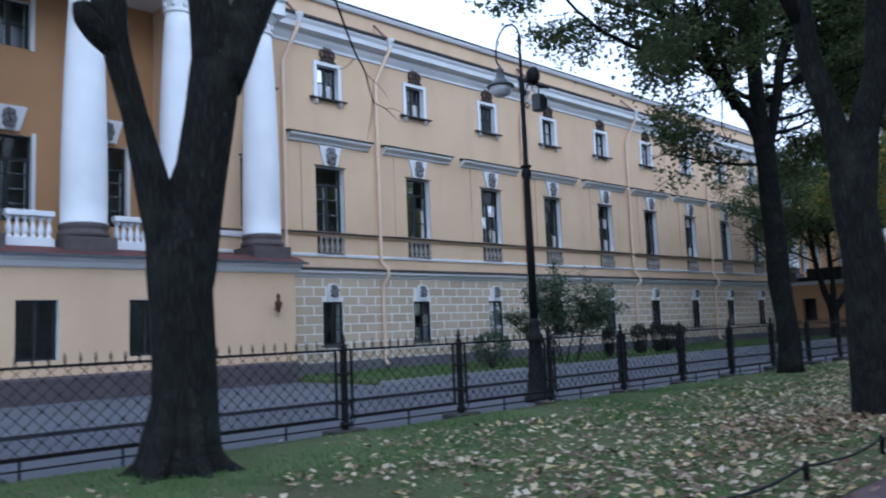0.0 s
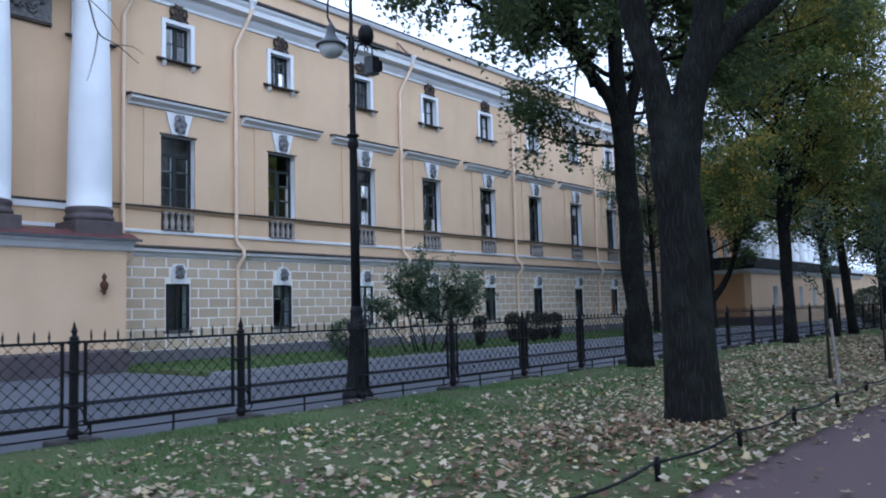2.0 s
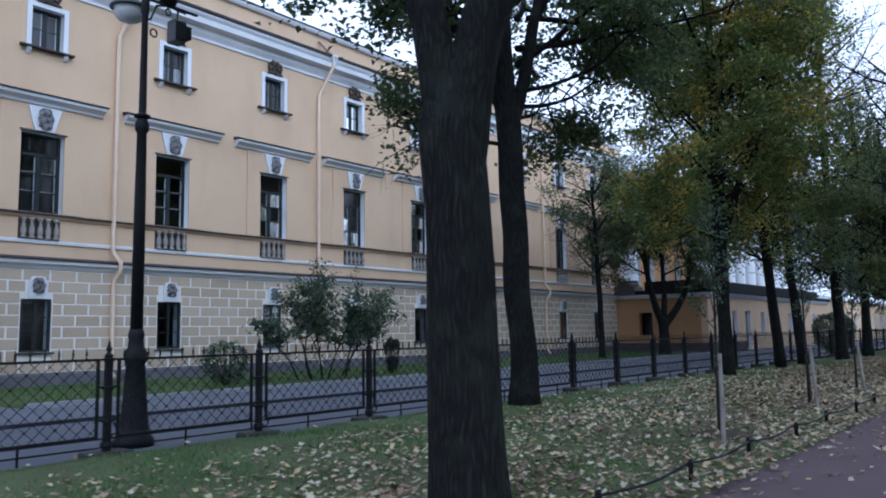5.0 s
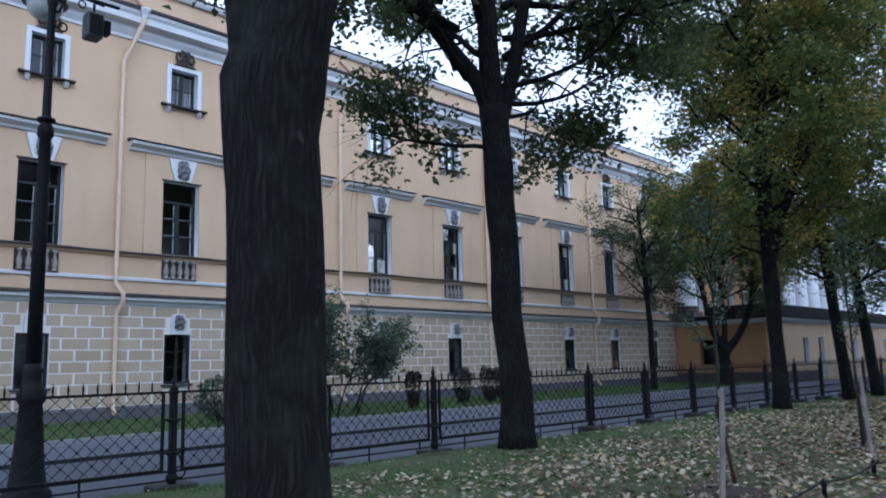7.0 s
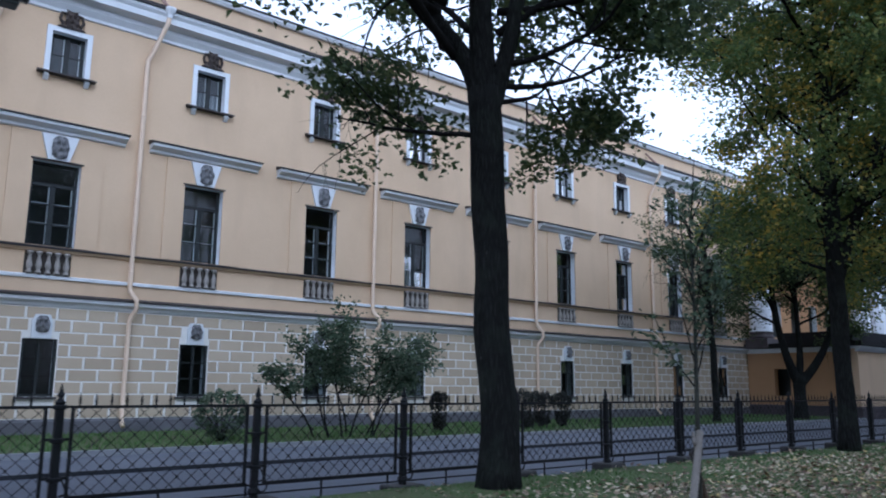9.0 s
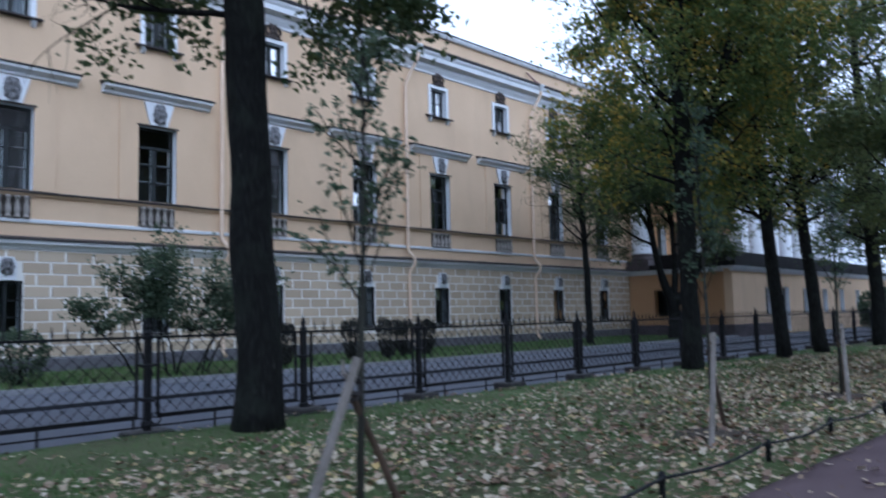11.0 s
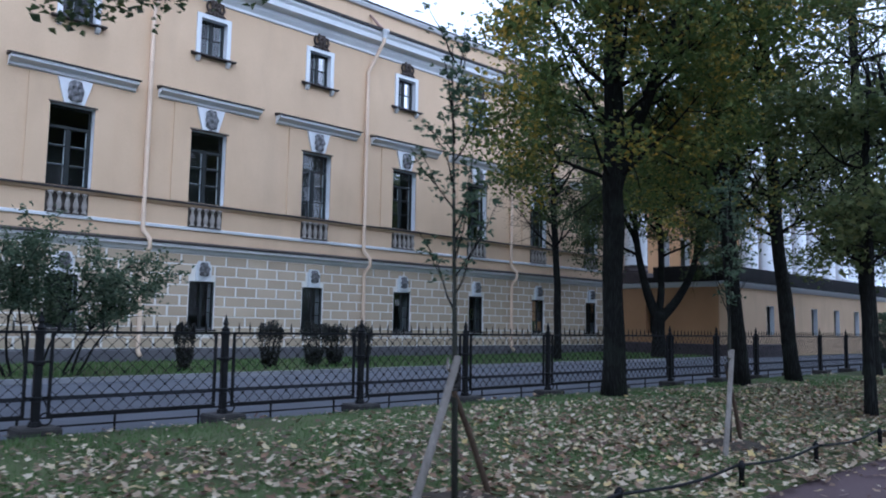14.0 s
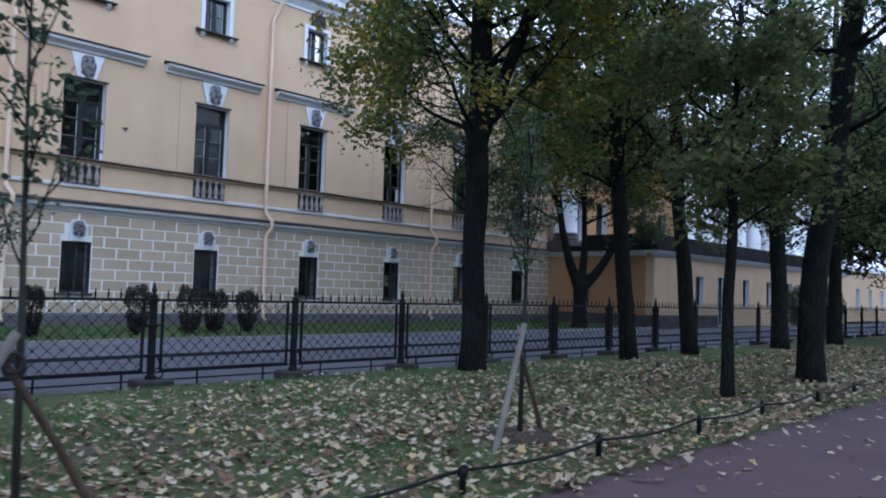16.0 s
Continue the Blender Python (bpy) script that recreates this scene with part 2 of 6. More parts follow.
LAMPGLASS = material("milky_lamp_glass", [(0.55, 0.57, 0.58), (0.65, 0.67, 0.68)], scale=5, bump=0, rough=0.25, spec=0.6)
LAMPMETAL = material("blue_grey_lamp_enamel", [(0.06, 0.068, 0.075), (0.11, 0.12, 0.13)], scale=5, bump=0.1, rough=0.45)
SOIL = material("dark_planting_soil", [(0.035, 0.028, 0.022), (0.075, 0.06, 0.045)], scale=6, bscale=50, bump=0.8, rough=1.0, mode="world")
SPOUT = material("faded_red_brown_sheet", [(0.20, 0.12, 0.10), (0.30, 0.20, 0.17)], scale=4, bscale=40, bump=0.1, rough=0.7, mode="world")
RUST = material("rust_iron", [(0.05, 0.02, 0.014), (0.10, 0.045, 0.03)], scale=12, bscale=60, bump=0.4, rough=0.85, mode="world")


def leaf_material(name, colors, thru=0.5, patch=0.5, spread=0.45):
    m = bpy.data.materials.new(name)
    m.use_nodes = True
    n, l = m.node_tree.nodes, m.node_tree.links
    b = n["Principled BSDF"]
    b.inputs["Roughness"].default_value = 0.55
    b.inputs["Specular IOR Level"].default_value = 0.35
    g = n.new("ShaderNodeNewGeometry")
    big = n.new("ShaderNodeTexNoise")
    big.inputs["Scale"].default_value = spread
    l.new(g.outputs["Position"], big.inputs["Vector"])
    mx = n.new("ShaderNodeMix")
    mx.inputs["Factor"].default_value = patch
    l.new(g.outputs["Random Per Island"], mx.inputs["A"])
    l.new(big.outputs["Fac"], mx.inputs["B"])
    ramp = n.new("ShaderNodeValToRGB")
    el = ramp.color_ramp.elements
    while len(el) < len(colors):
        el.new(0.5)
    for i, (p, c) in enumerate(colors):
        el[i].position, el[i].color = p, (*c, 1)
    l.new(mx.outputs["Result"], ramp.inputs["Fac"])
    l.new(ramp.outputs["Color"], b.inputs["Base Color"])
    t = n.new("ShaderNodeBsdfTranslucent")
    l.new(ramp.outputs["Color"], t.inputs["Color"])
    mix = n.new("ShaderNodeMixShader")
    mix.inputs["Fac"].default_value = thru
    l.new(b.outputs["BSDF"], mix.inputs[1])
    l.new(t.outputs["BSDF"], mix.inputs[2])
    l.new(mix.outputs["Shader"], n["Material Output"].inputs["Surface"])
    return m


LEAF_DARK = leaf_material("dark_green_leaves", [(0.2, (0.040, 0.064, 0.032)), (0.55, (0.080, 0.112, 0.046)), (0.85, (0.15, 0.165, 0.06))])
LEAF_TURN = leaf_material("turning_linden_leaves", [(0.32, (0.088, 0.135, 0.045)), (0.53, (0.165, 0.21, 0.06)), (0.61, (0.30, 0.28, 0.065)), (0.71, (0.50, 0.34, 0.055))], patch=0.68, spread=0.55)
LEAF_GREY = leaf_material("cool_green_leaves", [(0.2, (0.068, 0.10, 0.043)), (0.55, (0.13, 0.16, 0.060)), (0.85, (0.23, 0.23, 0.085))])
LEAF_BUSH = leaf_material("shrub_leaves", [(0.2, (0.045, 0.078, 0.048)), (0.55, (0.095, 0.138, 0.082)), (0.85, (0.23, 0.26, 0.18))])
LEAF_CONE = leaf_material("dark_clipped_shrub", [(0.2, (0.018, 0.021, 0.02)), (0.8, (0.048, 0.05, 0.042))], 0.15)
BROWN = leaf_material("brown_fallen_leaves", [(0.25, (0.075, 0.04, 0.028)), (0.5, (0.17, 0.095, 0.055)), (0.75, (0.30, 0.18, 0.10))], 0.1)
LITTER = leaf_material("fallen_leaves", [(0.18, (0.09, 0.05, 0.036)), (0.34, (0.22, 0.145, 0.095)), (0.50, (0.37, 0.29, 0.20)), (0.66, (0.54, 0.47, 0.36)), (0.86, (0.46, 0.34, 0.13))], 0.1, patch=0.3, spread=1.2)
BLADE = leaf_material("grass_blades", [(0.25, (0.068, 0.128, 0.04)), (0.6, (0.108, 0.205, 0.062)), (0.85, (0.20, 0.22, 0.11))], 0.3)


# ---------------- builders ----------------
def thing(name, at, label, category="", group="", kind=""):
    ob = new(name)
    ob.empty_display_size = 0.2
    ob.location = at
    return tagged(ob, label, category, group, kind)


def part(name, bm, mat, parent=None, label="", smooth=False):
    """Links a bmesh, in the world's metres, as one mesh object under its thing or part."""
    me = bpy.data.meshes.new(name)
    bmesh.ops.recalc_face_normals(bm, faces=bm.faces)
    bm.to_mesh(me)
    bm.free()
    return mesh_part(name, me, mat, parent, label, smooth)


def origin(ob):
    p = Vector((0, 0, 0))
    while ob:
        p += ob.location
        ob = ob.parent
    return p


def mesh_part(name, me, mat, parent=None, label="", smooth=False):
    for m in (mat if isinstance(mat, (list, tuple)) else [mat]):
        me.materials.append(m)
    if smooth:
        me.shade_smooth()
    ob = new(name, me)
    if parent:
        ob.parent = parent
        me.transform(Matrix.Translation(-origin(parent)))
    return tagged(ob, label)


def again(ob, parent, shift):
    """The same mesh once more under parent, moved by shift from where ob lies in the world."""
    o = new(ob.name.split(".")[0], ob.data)
    o.parent = parent
    o.location = origin(ob) + Vector(shift) - origin(parent)
    if "label" in ob:
        o["label"] = ob["label"]
    return o


def box(bm, x0, x1, y0, y1, z0, z1, bevel=0.0):
    v = [bm.verts.new((x, y, z)) for z in (z0, z1) for y in (y0, y1) for x in (x0, x1)]
    fs = [bm.faces.new([v[i] for i in f]) for f in ((0, 2, 3, 1), (4, 5, 7, 6), (0, 1, 5, 4), (2, 6, 7, 3), (0, 4, 6, 2), (1, 3, 7, 5))]
    if bevel:
        es = list({e for f in fs for e in f.edges})
        bmesh.ops.bevel(bm, geom=es, offset=bevel, segments=1, affect="EDGES")
    return bm


def mould(bm, profile, x0, x1):
    """A closed profile of (y, z) drawn along x."""
    a = [bm.verts.new((x0, y, z)) for y, z in profile]
    b = [bm.verts.new((x1, y, z)) for y, z in profile]
    k = len(a)
    for i in range(k):
        bm.faces.new((a[i], a[(i + 1) % k], b[(i + 1) % k], b[i]))
    bm.faces.new(a[::-1])
    bm.faces.new(b)
    return bm


def mould_y(bm, profile, y0, y1):
    """A closed profile of (x, z) drawn along y."""
    a = [bm.verts.new((x, y0, z)) for x, z in profile]
    b = [bm.verts.new((x, y1, z)) for x, z in profile]
    k = len(a)
    for i in range(k):
        bm.faces.new((a[i], a[(i + 1) % k], b[(i + 1) % k], b[i]))
    bm.faces.new(a[::-1])
    bm.faces.new(b)
    return bm


def slab(bm, outline, y0, y1):
    """A flat shape of (x, z) corners, thick from y0 to y1."""
    return mould_y(bm, outline, y0, y1)


def lathe(bm, profile, x, y, segs=16, z=0.0):
    rings = [[bm.verts.new((x + r * math.cos(6.28319 * i / segs), y + r * math.sin(6.28319 * i / segs), z + h)) for i in range(segs)] for r, h in profile]
    for a, b in zip(rings, rings[1:]):
        for i in range(segs):
            bm.faces.new((a[i], a[(i + 1) % segs], b[(i + 1) % segs], b[i]))
    bm.faces.new(rings[0][::-1])
    bm.faces.new(rings[-1])
    return bm


def tube(bm, pts, radii, sides=6, rough=0.0, seed=0.0):
    pts = [Vector(p) for p in pts]
    rings, up = [], None
    for i, p in enumerate(pts):
        d = (pts[min(i + 1, len(pts) - 1)] - pts[max(i - 1, 0)]).normalized()
        if up is None:
            up = d.orthogonal().normalized()
        up = (up - d * up.dot(d)).normalized()
        side = d.cross(up)
        r = radii[i] if isinstance(radii, (list, tuple)) else radii
        ring = []
        for k in range(sides):
            a = 6.28319 * k / sides
            rr = r
            if rough:
                rr *= 1 + rough * noise.noise(Vector((math.cos(a) * 1.6 + seed, math.sin(a) * 1.6, p.z * 0.7 + seed)))
            ring.append(bm.verts.new(p + (up * math.cos(a) + side * math.sin(a)) * rr))
        rings.append(ring)
    for a, b in zip(rings, rings[1:]):
        for k in range(sides):
            bm.faces.new((a[k], a[(k + 1) % sides], b[(k + 1) % sides], b[k]))
    bm.faces.new(rings[0][::-1])
    bm.faces.new(rings[-1])
    return bm


def pierced(bm, x0, x1, z0, z1, y0, y1, holes, side=False):
    """A wall from y0 (outer) to y1 with openings (xa, xb, za, zb, reveal material index); side: the wall runs along y at x = y0..y1."""
    def P(x, y, z):
        return (y, x, z) if side else (x, y, z)
    xs = sorted({x0, x1, *[h[0] for h in holes], *[h[1] for h in holes]})
    zs = sorted({z0, z1, *[h[2] for h in holes], *[h[3] for h in holes]})
    seen = {}

    def V(x, y, z):
        k = (round(x, 4), round(y, 4), round(z, 4))
        if k not in seen:
            seen[k] = bm.verts.new(P(x, y, z))
        return seen[k]

    def hole(x, z):
        for h in holes:
            if h[0] < x < h[1] and h[2] < z < h[3]:
                return h
        return None
    for xa, xb in zip(xs, xs[1:]):
        for za, zb in zip(zs, zs[1:]):
            h = hole((xa + xb) / 2, (za + zb) / 2)
            if not h:
                for y in (y0, y1):
                    bm.faces.new((V(xa, y, za), V(xb, y, za), V(xb, y, zb), V(xa, y, zb)))
                continue
            for (ax, az), (bx, bz), out in (((xa, za), (xa, zb), xa == h[0]), ((xb, za), (xb, zb), xb == h[1]), ((xa, za), (xb, za), za == h[2]), ((xa, zb), (xb, zb), zb == h[3])):
                if out:
                    f = bm.faces.new((V(ax, y0, az), V(bx, y0, bz), V(bx, y1, bz), V(ax, y1, az)))
                    f.material_index = h[4]
    for (ax, az), (bx, bz) in (((x0, z0), (x1, z0)), ((x0, z1), (x1, z1)), ((x0, z0), (x0, z1)), ((x1, z0), (x1, z1))):
        bm.faces.new([bm.verts.new(P(*c)) for c in ((ax, y0, az), (bx, y0, bz), (bx, y1, bz), (ax, y1, az))])
    return bm


def window(parent, xa, xb, za, zb, y, cols, rows, transom=None, curtain=0, bar=0.05, dark=False):
    """A dark timber casement with its panes, set at depth y."""
    w = new("window")
    w.parent, w.location = parent, Vector(((xa + xb) / 2, y, za)) - origin(parent)
    bm = bmesh.new()
    f = 0.075
    for a in ((xa, xa + f, za, zb), (xb - f, xb, za, zb), (xa + f, xb - f, za, za + f), (xa + f, xb - f, zb - f, zb)):
        box(bm, a[0], a[1], y - 0.04, y + 0.05, a[2], a[3])
    if cols == 2:
        box(bm, (xa + xb) / 2 - 0.04, (xa + xb) / 2 + 0.04, y - 0.035, y + 0.04, za + f, (transom - 0.05) if transom else zb - f)
    if transom:
        box(bm, xa + f, xb - f, y - 0.045, y + 0.04, transom - 0.05, transom + 0.04)
    part("window_frame", bm, FRAME, w)
    top = transom or zb - f
    bm = bmesh.new()
    ix0, ix1, iz0 = xa + f, xb - f, za + f
    for i in range(1, cols if cols > 2 or dark else 1):
        c = ix0 + (ix1 - ix0) * i / cols
        box(bm, c - bar / 2, c + bar / 2, y - 0.02, y + 0.025, iz0, zb - f)
    for i in range(1, rows):
        c = iz0 + (top - iz0) * i / rows
        for a, b in ([(ix0, ix1)] if dark else [(ix0 + 0.02, (xa + xb) / 2 - 0.04), ((xa + xb) / 2 + 0.04, ix1 - 0.02)]):
            box(bm, a, b, y - 0.018 if dark else y + 0.030, y + 0.022 if dark else y + 0.05, c - bar * 0.35 + (0 if dark else 0.035), c + bar * 0.35 + (0 if dark else 0.03))
    if not dark:
        for b in ((xa + xb) / 2 - 0.04, ix1):
            box(bm, b - 0.062, b - 0.024, y + 0.030, y + 0.055, iz0, top - 0.052 if transom else top)
        outer = bmesh.new()
        for b in ((ix0, (xa + xb) / 2 - 0.04), ((xa + xb) / 2 + 0.04, ix1)):
            for i in range(1, rows):
                c = iz0 + (top - iz0) * i / rows
                box(outer, b[0], b[1], y - 0.03, y + 0.008, c - 0.022, c + 0.022)
            hi = (top - 0.05) if transom else zb - f
            box(outer, b[0], b[0] + 0.04, y - 0.03, y + 0.008, iz0, hi)
            box(outer, b[1] - 0.04, b[1], y - 0.03, y + 0.008, iz0, hi)
        part("casement", outer, FRAME, w)
    part("glazing_lattice", bm, FRAME if dark else PALEBAR, w, "" if dark else "pale inner glazing bars")
    heights = [iz0 + (top - iz0) * i / rows for i in range(rows + 1)] + ([zb - f] if transom else [])
    for i in range(cols):
        for a, b in zip(heights, heights[1:]):
            bm = bmesh.new()
            x, x2 = ix0 + (ix1 - ix0) * i / cols, ix0 + (ix1 - ix0) * (i + 1) / cols
            t = random.uniform(-0.006, 0.006)
            bm.faces.new([bm.verts.new(p) for p in ((x, y + t, a), (x2, y - t, a), (x2, y - t, b), (x, y + t, b))])
            p = part("pane", bm, GLASS, w)
            p.visible_shadow = False
    if curtain:
        bm = bmesh.new()
        k = 24
        lo, hi = (za, zb) if curtain == 1 else (za, za + (top - za) * 0.62)
        cx0, cx1 = (xa, xb) if curtain < 3 else (xa, xa + (xb - xa) * 0.45)
        row = [[bm.verts.new((cx0 + (cx1 - cx0) * i / k, y + 0.16 + 0.025 * math.sin(i * 1.7), z)) for z in (lo, hi)] for i in range(k + 1)]
        for a, b in zip(row, row[1:]):
            bm.faces.new((a[0], b[0], b[1], a[1]))
        part("curtain", bm, CURTAIN, w, "pale net curtain behind the glass")
    return w


def cyl(bm, a, b, r, sides=8):
    return tube(bm, [a, b], r, sides)


# ---------------- ground ----------------
def flat(name, x0, x1, y0, y1, z0, z1, mat, label, step=0.0, rough=0.0, category="ground"):
    bm = bmesh.new()
    if step:
        nx, ny = max(1, int((x1 - x0) / step)), max(1, int((y1 - y0) / step))
        g = [[bm.verts.new((x0 + (x1 - x0) * i / nx, y0 + (y1 - y0) * j / ny, z1 + rough * noise.noise(Vector((i * step * 0.7, j * step * 0.7, z1))))) for j in range(ny + 1)] for i in range(nx + 1)]
        for i in range(nx):
            for j in range(ny):
                bm.faces.new((g[i][j], g[i + 1][j], g[i + 1][j + 1], g[i][j + 1]))
        rim = [g[i][0] for i in range(nx + 1)] + [g[nx][j] for j in range(1, ny + 1)] + [g[i][ny] for i in range(nx - 1, -1, -1)] + [g[0][j] for j in range(ny - 1, 0, -1)]
        low = [bm.verts.new((v.co.x, v.co.y, z0)) for v in rim]
        for i in range(len(rim)):
            j = (i + 1) % len(rim)
            bm.faces.new((rim[i], low[i], low[j], rim[j]))
    else:
        box(bm, x0, x1, y0, y1, z0, z1)
    return tagged(part(name, bm, mat, smooth=bool(step)), label, category, kind="structure")


W = 25.72          # the plane of the wing's front
LAWN_Y0, LAWN_Y1 = 2.62, 9.72
flat("ground", -900, 900, -900, 900, -0.5, -0.2, TURF, "dark earth and turf reaching the horizon")
flat("path", -40, 120, -3.2, LAWN_Y0, -0.3, 0.0, PATHM, "purple-grey asphalt park path with scattered leaves", category="path")
flat("lawn", -40, 120, LAWN_Y0, LAWN_Y1, -0.3, 0.035, TURF, "patchy grass lawn strewn with fallen leaves", 0.35, 0.045, "lawn")
flat("lawn", -40, 120, -40, -3.2, -0.3, 0.03, TURF, "grass lawn on the far side of the path", category="lawn")
flat("road", -40, 140, LAWN_Y1, 15.60, -0.3, -0.12, ROADM, "blue-grey asphalt service road behind the fence", category="road")
flat("kerb", -40, 140, 15.60, 15.68, -0.3, -0.045, KERB, "dark granite kerb of the raised pavement", category="kerb")
flat("pavement", -40, 140, 15.68, 18.75, -0.3, -0.055, ASPHALT, "blue-grey asphalt pavement beside the palace", category="pavement")
flat("pavement", -40, 15.0, 18.754, 23.6, -0.3, -0.055, ASPHALT, "asphalt forecourt running up to the palace plinth", category="pavement")
flat("kerb", 15.0, 59.2, 18.754, 18.9, -0.3, 0.07, LIGHTKERB, "pale granite edging of the grass strip", category="kerb")
flat("grass_strip", 15.0, 59.2, 18.9, 25.7, -0.3, 0.05, TURF, "grass strip along the foot of the palace wing", 0.4, 0.03, "lawn")


# ---------------- the palace wing ----------------
PITCH, FIRST = 4.762, 18.13
BAYS = [FIRST + PITCH * k for k in range(9)]
X0, X1 = 15.06, 59.25
wing = thing("palace_wing", (36.5, W, 0), "three-storey ochre palace wing with white trim and rusticated ground floor", "building")

holes = []
for c in BAYS:
    holes += [(c - 0.49, c + 0.49, 1.15, 2.83, 1), (c - 0.70, c + 0.70, 5.6, 8.2, 1), (c - 0.52, c + 0.52, 11.05, 12.36, 1)]
END = 14.84         # a last bay half hidden behind the portico's column
holes += [(END - 0.70, END + 0.70, 5.6, 8.2, 1), (END - 0.52, END + 0.52, 11.05, 12.36, 1)]
bm = bmesh.new()
pierced(bm, X0 - 2, X1 + 2, 0.0, 13.3, W, W + 0.5, holes)
part("wall", bm, [PLASTER, WHITE], wing)
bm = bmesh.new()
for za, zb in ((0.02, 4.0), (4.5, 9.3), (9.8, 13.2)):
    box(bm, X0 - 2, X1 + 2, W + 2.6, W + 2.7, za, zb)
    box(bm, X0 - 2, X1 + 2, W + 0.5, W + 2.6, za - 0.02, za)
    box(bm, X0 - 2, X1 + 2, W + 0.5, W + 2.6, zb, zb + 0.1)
part("inner_rooms", bm, ROOM, wing, "backing sheets behind the windows, coloured dark as unlit rooms")
bm = bmesh.new()
mould(bm, [(W - 0.06, -0.1), (W - 0.06, 0.43), (W, 0.5), (W + 0.1, 0.5), (W + 0.1, -0.1)], X0, X1)
part("plinth", bm, PLINTH_GREY, wing, "blue-grey granite plinth")
bm = bmesh.new()
mould(bm, [(W + 0.02, 3.76), (W - 0.06, 3.80), (W - 0.10, 3.88), (W - 0.24, 3.95), (W - 0.26, 4.05), (W + 0.02, 4.05)], X0, X1)
part("ground_floor_cornice", bm, WHITE, wing, "white moulded cornice")
bm = bmesh.new()
mould(bm, [(W - 0.30, 4.054), (W - 0.30, 4.10), (W + 0.0, 4.19), (W + 0.02, 4.054)], X0, X1)
part("cornice_flashing", bm, FLASHING, wing, "dark sheet-metal flashing")
bm = bmesh.new()
mould(bm, [(W + 0.02, 4.60), (W - 0.06, 4.61), (W - 0.07, 4.70), (W + 0.02, 4.73)], X0, X1)
part("white_band", bm, WHITE, wing)
bm = bmesh.new()
mould(bm, [(W + 0.02, 5.40), (W - 0.08, 5.43), (W - 0.11, 5.50), (W + 0.02, 5.50)], X0, X1)
part("string_course", bm, PLASTER, wing)
bm = bmesh.new()
mould(bm, [(W - 0.17, 5.504), (W - 0.17, 5.54), (W + 0.01, 5.59), (W + 0.01, 5.504)], X0, X1)
part("string_flashing", bm, FLASHING, wing)
# eaves, gutter and attic
bm = bmesh.new()
mould(bm, [(W + 0.05, 12.98), (W - 0.06, 13.02), (W - 0.06, 13.12), (W - 0.18, 13.28), (W - 0.20, 13.42), (W - 0.52, 13.50), (W - 0.54, 13.70), (W - 0.62, 13.80), (W - 0.64, 13.90), (W + 0.05, 13.90)], X0 - 0.6, X1 + 0.6)
part("main_cornice", bm, WHITE, wing, "white moulded eaves cornice")
bm = bmesh.new()
mould(bm, [(W - 0.70, 13.904), (W - 0.72, 14.01), (W + 0.10, 14.22), (W + 0.6, 14.30), (W + 0.6, 13.904)], X0 - 0.6, X1 + 0.6)
part("gutter", bm, FLASHING, wing, "dark metal gutter roof edge")
bm = bmesh.new()
box(bm, X0 - 2, X1 + 2, W + 0.25, W + 0.7, 14.1, 15.15)
part("attic", bm, PLASTER, wing)
bm = bmesh.new()
mould(bm, [(W + 0.12, 15.12), (W + 0.05, 15.22), (W + 0.05, 15.30), (W + 0.8, 15.30), (W + 0.8, 15.12)], X0 - 2, X1 + 2)
part("attic_cornice", bm, WHITE, wing)
bm = bmesh.new()
mould(bm, [(W + 0.0, 15.304), (W + 0.0, 15.36), (W + 9.0, 17.6), (W + 9.0, 15.304)], X0 - 2, X1 + 2)
part("roof", bm, FLASHING, wing, "dark sheet-metal roof")


def mask_relief(bm, x, y, z, w, h, seed=0):
    """A carved boss: an oval swelling with a heavy brow, sunken hollows, a ridge, a mouth line and curling locks round it."""
    k = 18

    def blob(u, v, a, b, r):
        return math.exp(-(((u - a) ** 2 + (v - b) ** 2) / (r * r)))
    g = []
    for i in range(k + 1):
        row = []
        for j in range(k + 1):
            u, v = 2 * i / k - 1, 2 * j / k - 1
            q = max(0.0, 1 - (u * u + v * v) * 0.62)
            d = 0.15 * math.sqrt(q) + 0.03 * noise.noise(Vector((u * 3.1 + seed, v * 3.3, 0.5)))
            d += 0.07 * blob(u * 0.55, v, 0, 0.52, 0.16) - 0.10 * (blob(u, v, -0.34, 0.26, 0.19) + blob(u, v, 0.34, 0.26, 0.19))
            d += 0.09 * math.exp(-(u / 0.14) ** 2) * (1 if -0.25 < v < 0.4 else 0) - 0.07 * blob(u * 0.6, v, 0, -0.42, 0.11)
            rim = max(0.0, math.hypot(u, v) - 0.62)
            d += 0.10 * rim * math.sin(7 * math.atan2(v, u) + seed)
            row.append(bm.verts.new((x + u * w / 2 * math.sqrt(1 - 0.3 * v * v), y - max(0.005, d), z + v * h / 2 * math.sqrt(1 - 0.3 * u * u))))
        g.append(row)
    for i in range(k):
        for j in range(k):
            bm.faces.new((g[i][j], g[i + 1][j], g[i + 1][j + 1], g[i][j + 1]))
    return bm


def baluster_profile(h, r):
    return [(r * 1.0, 0), (r * 1.0, h * 0.08), (r * 0.55, h * 0.12), (r * 0.7, h * 0.2), (r * 1.0, h * 0.36), (r * 0.8, h * 0.52), (r * 0.42, h * 0.75), (r * 0.6, h * 0.86), (r * 0.95, h * 0.9), (r * 0.95, h)]


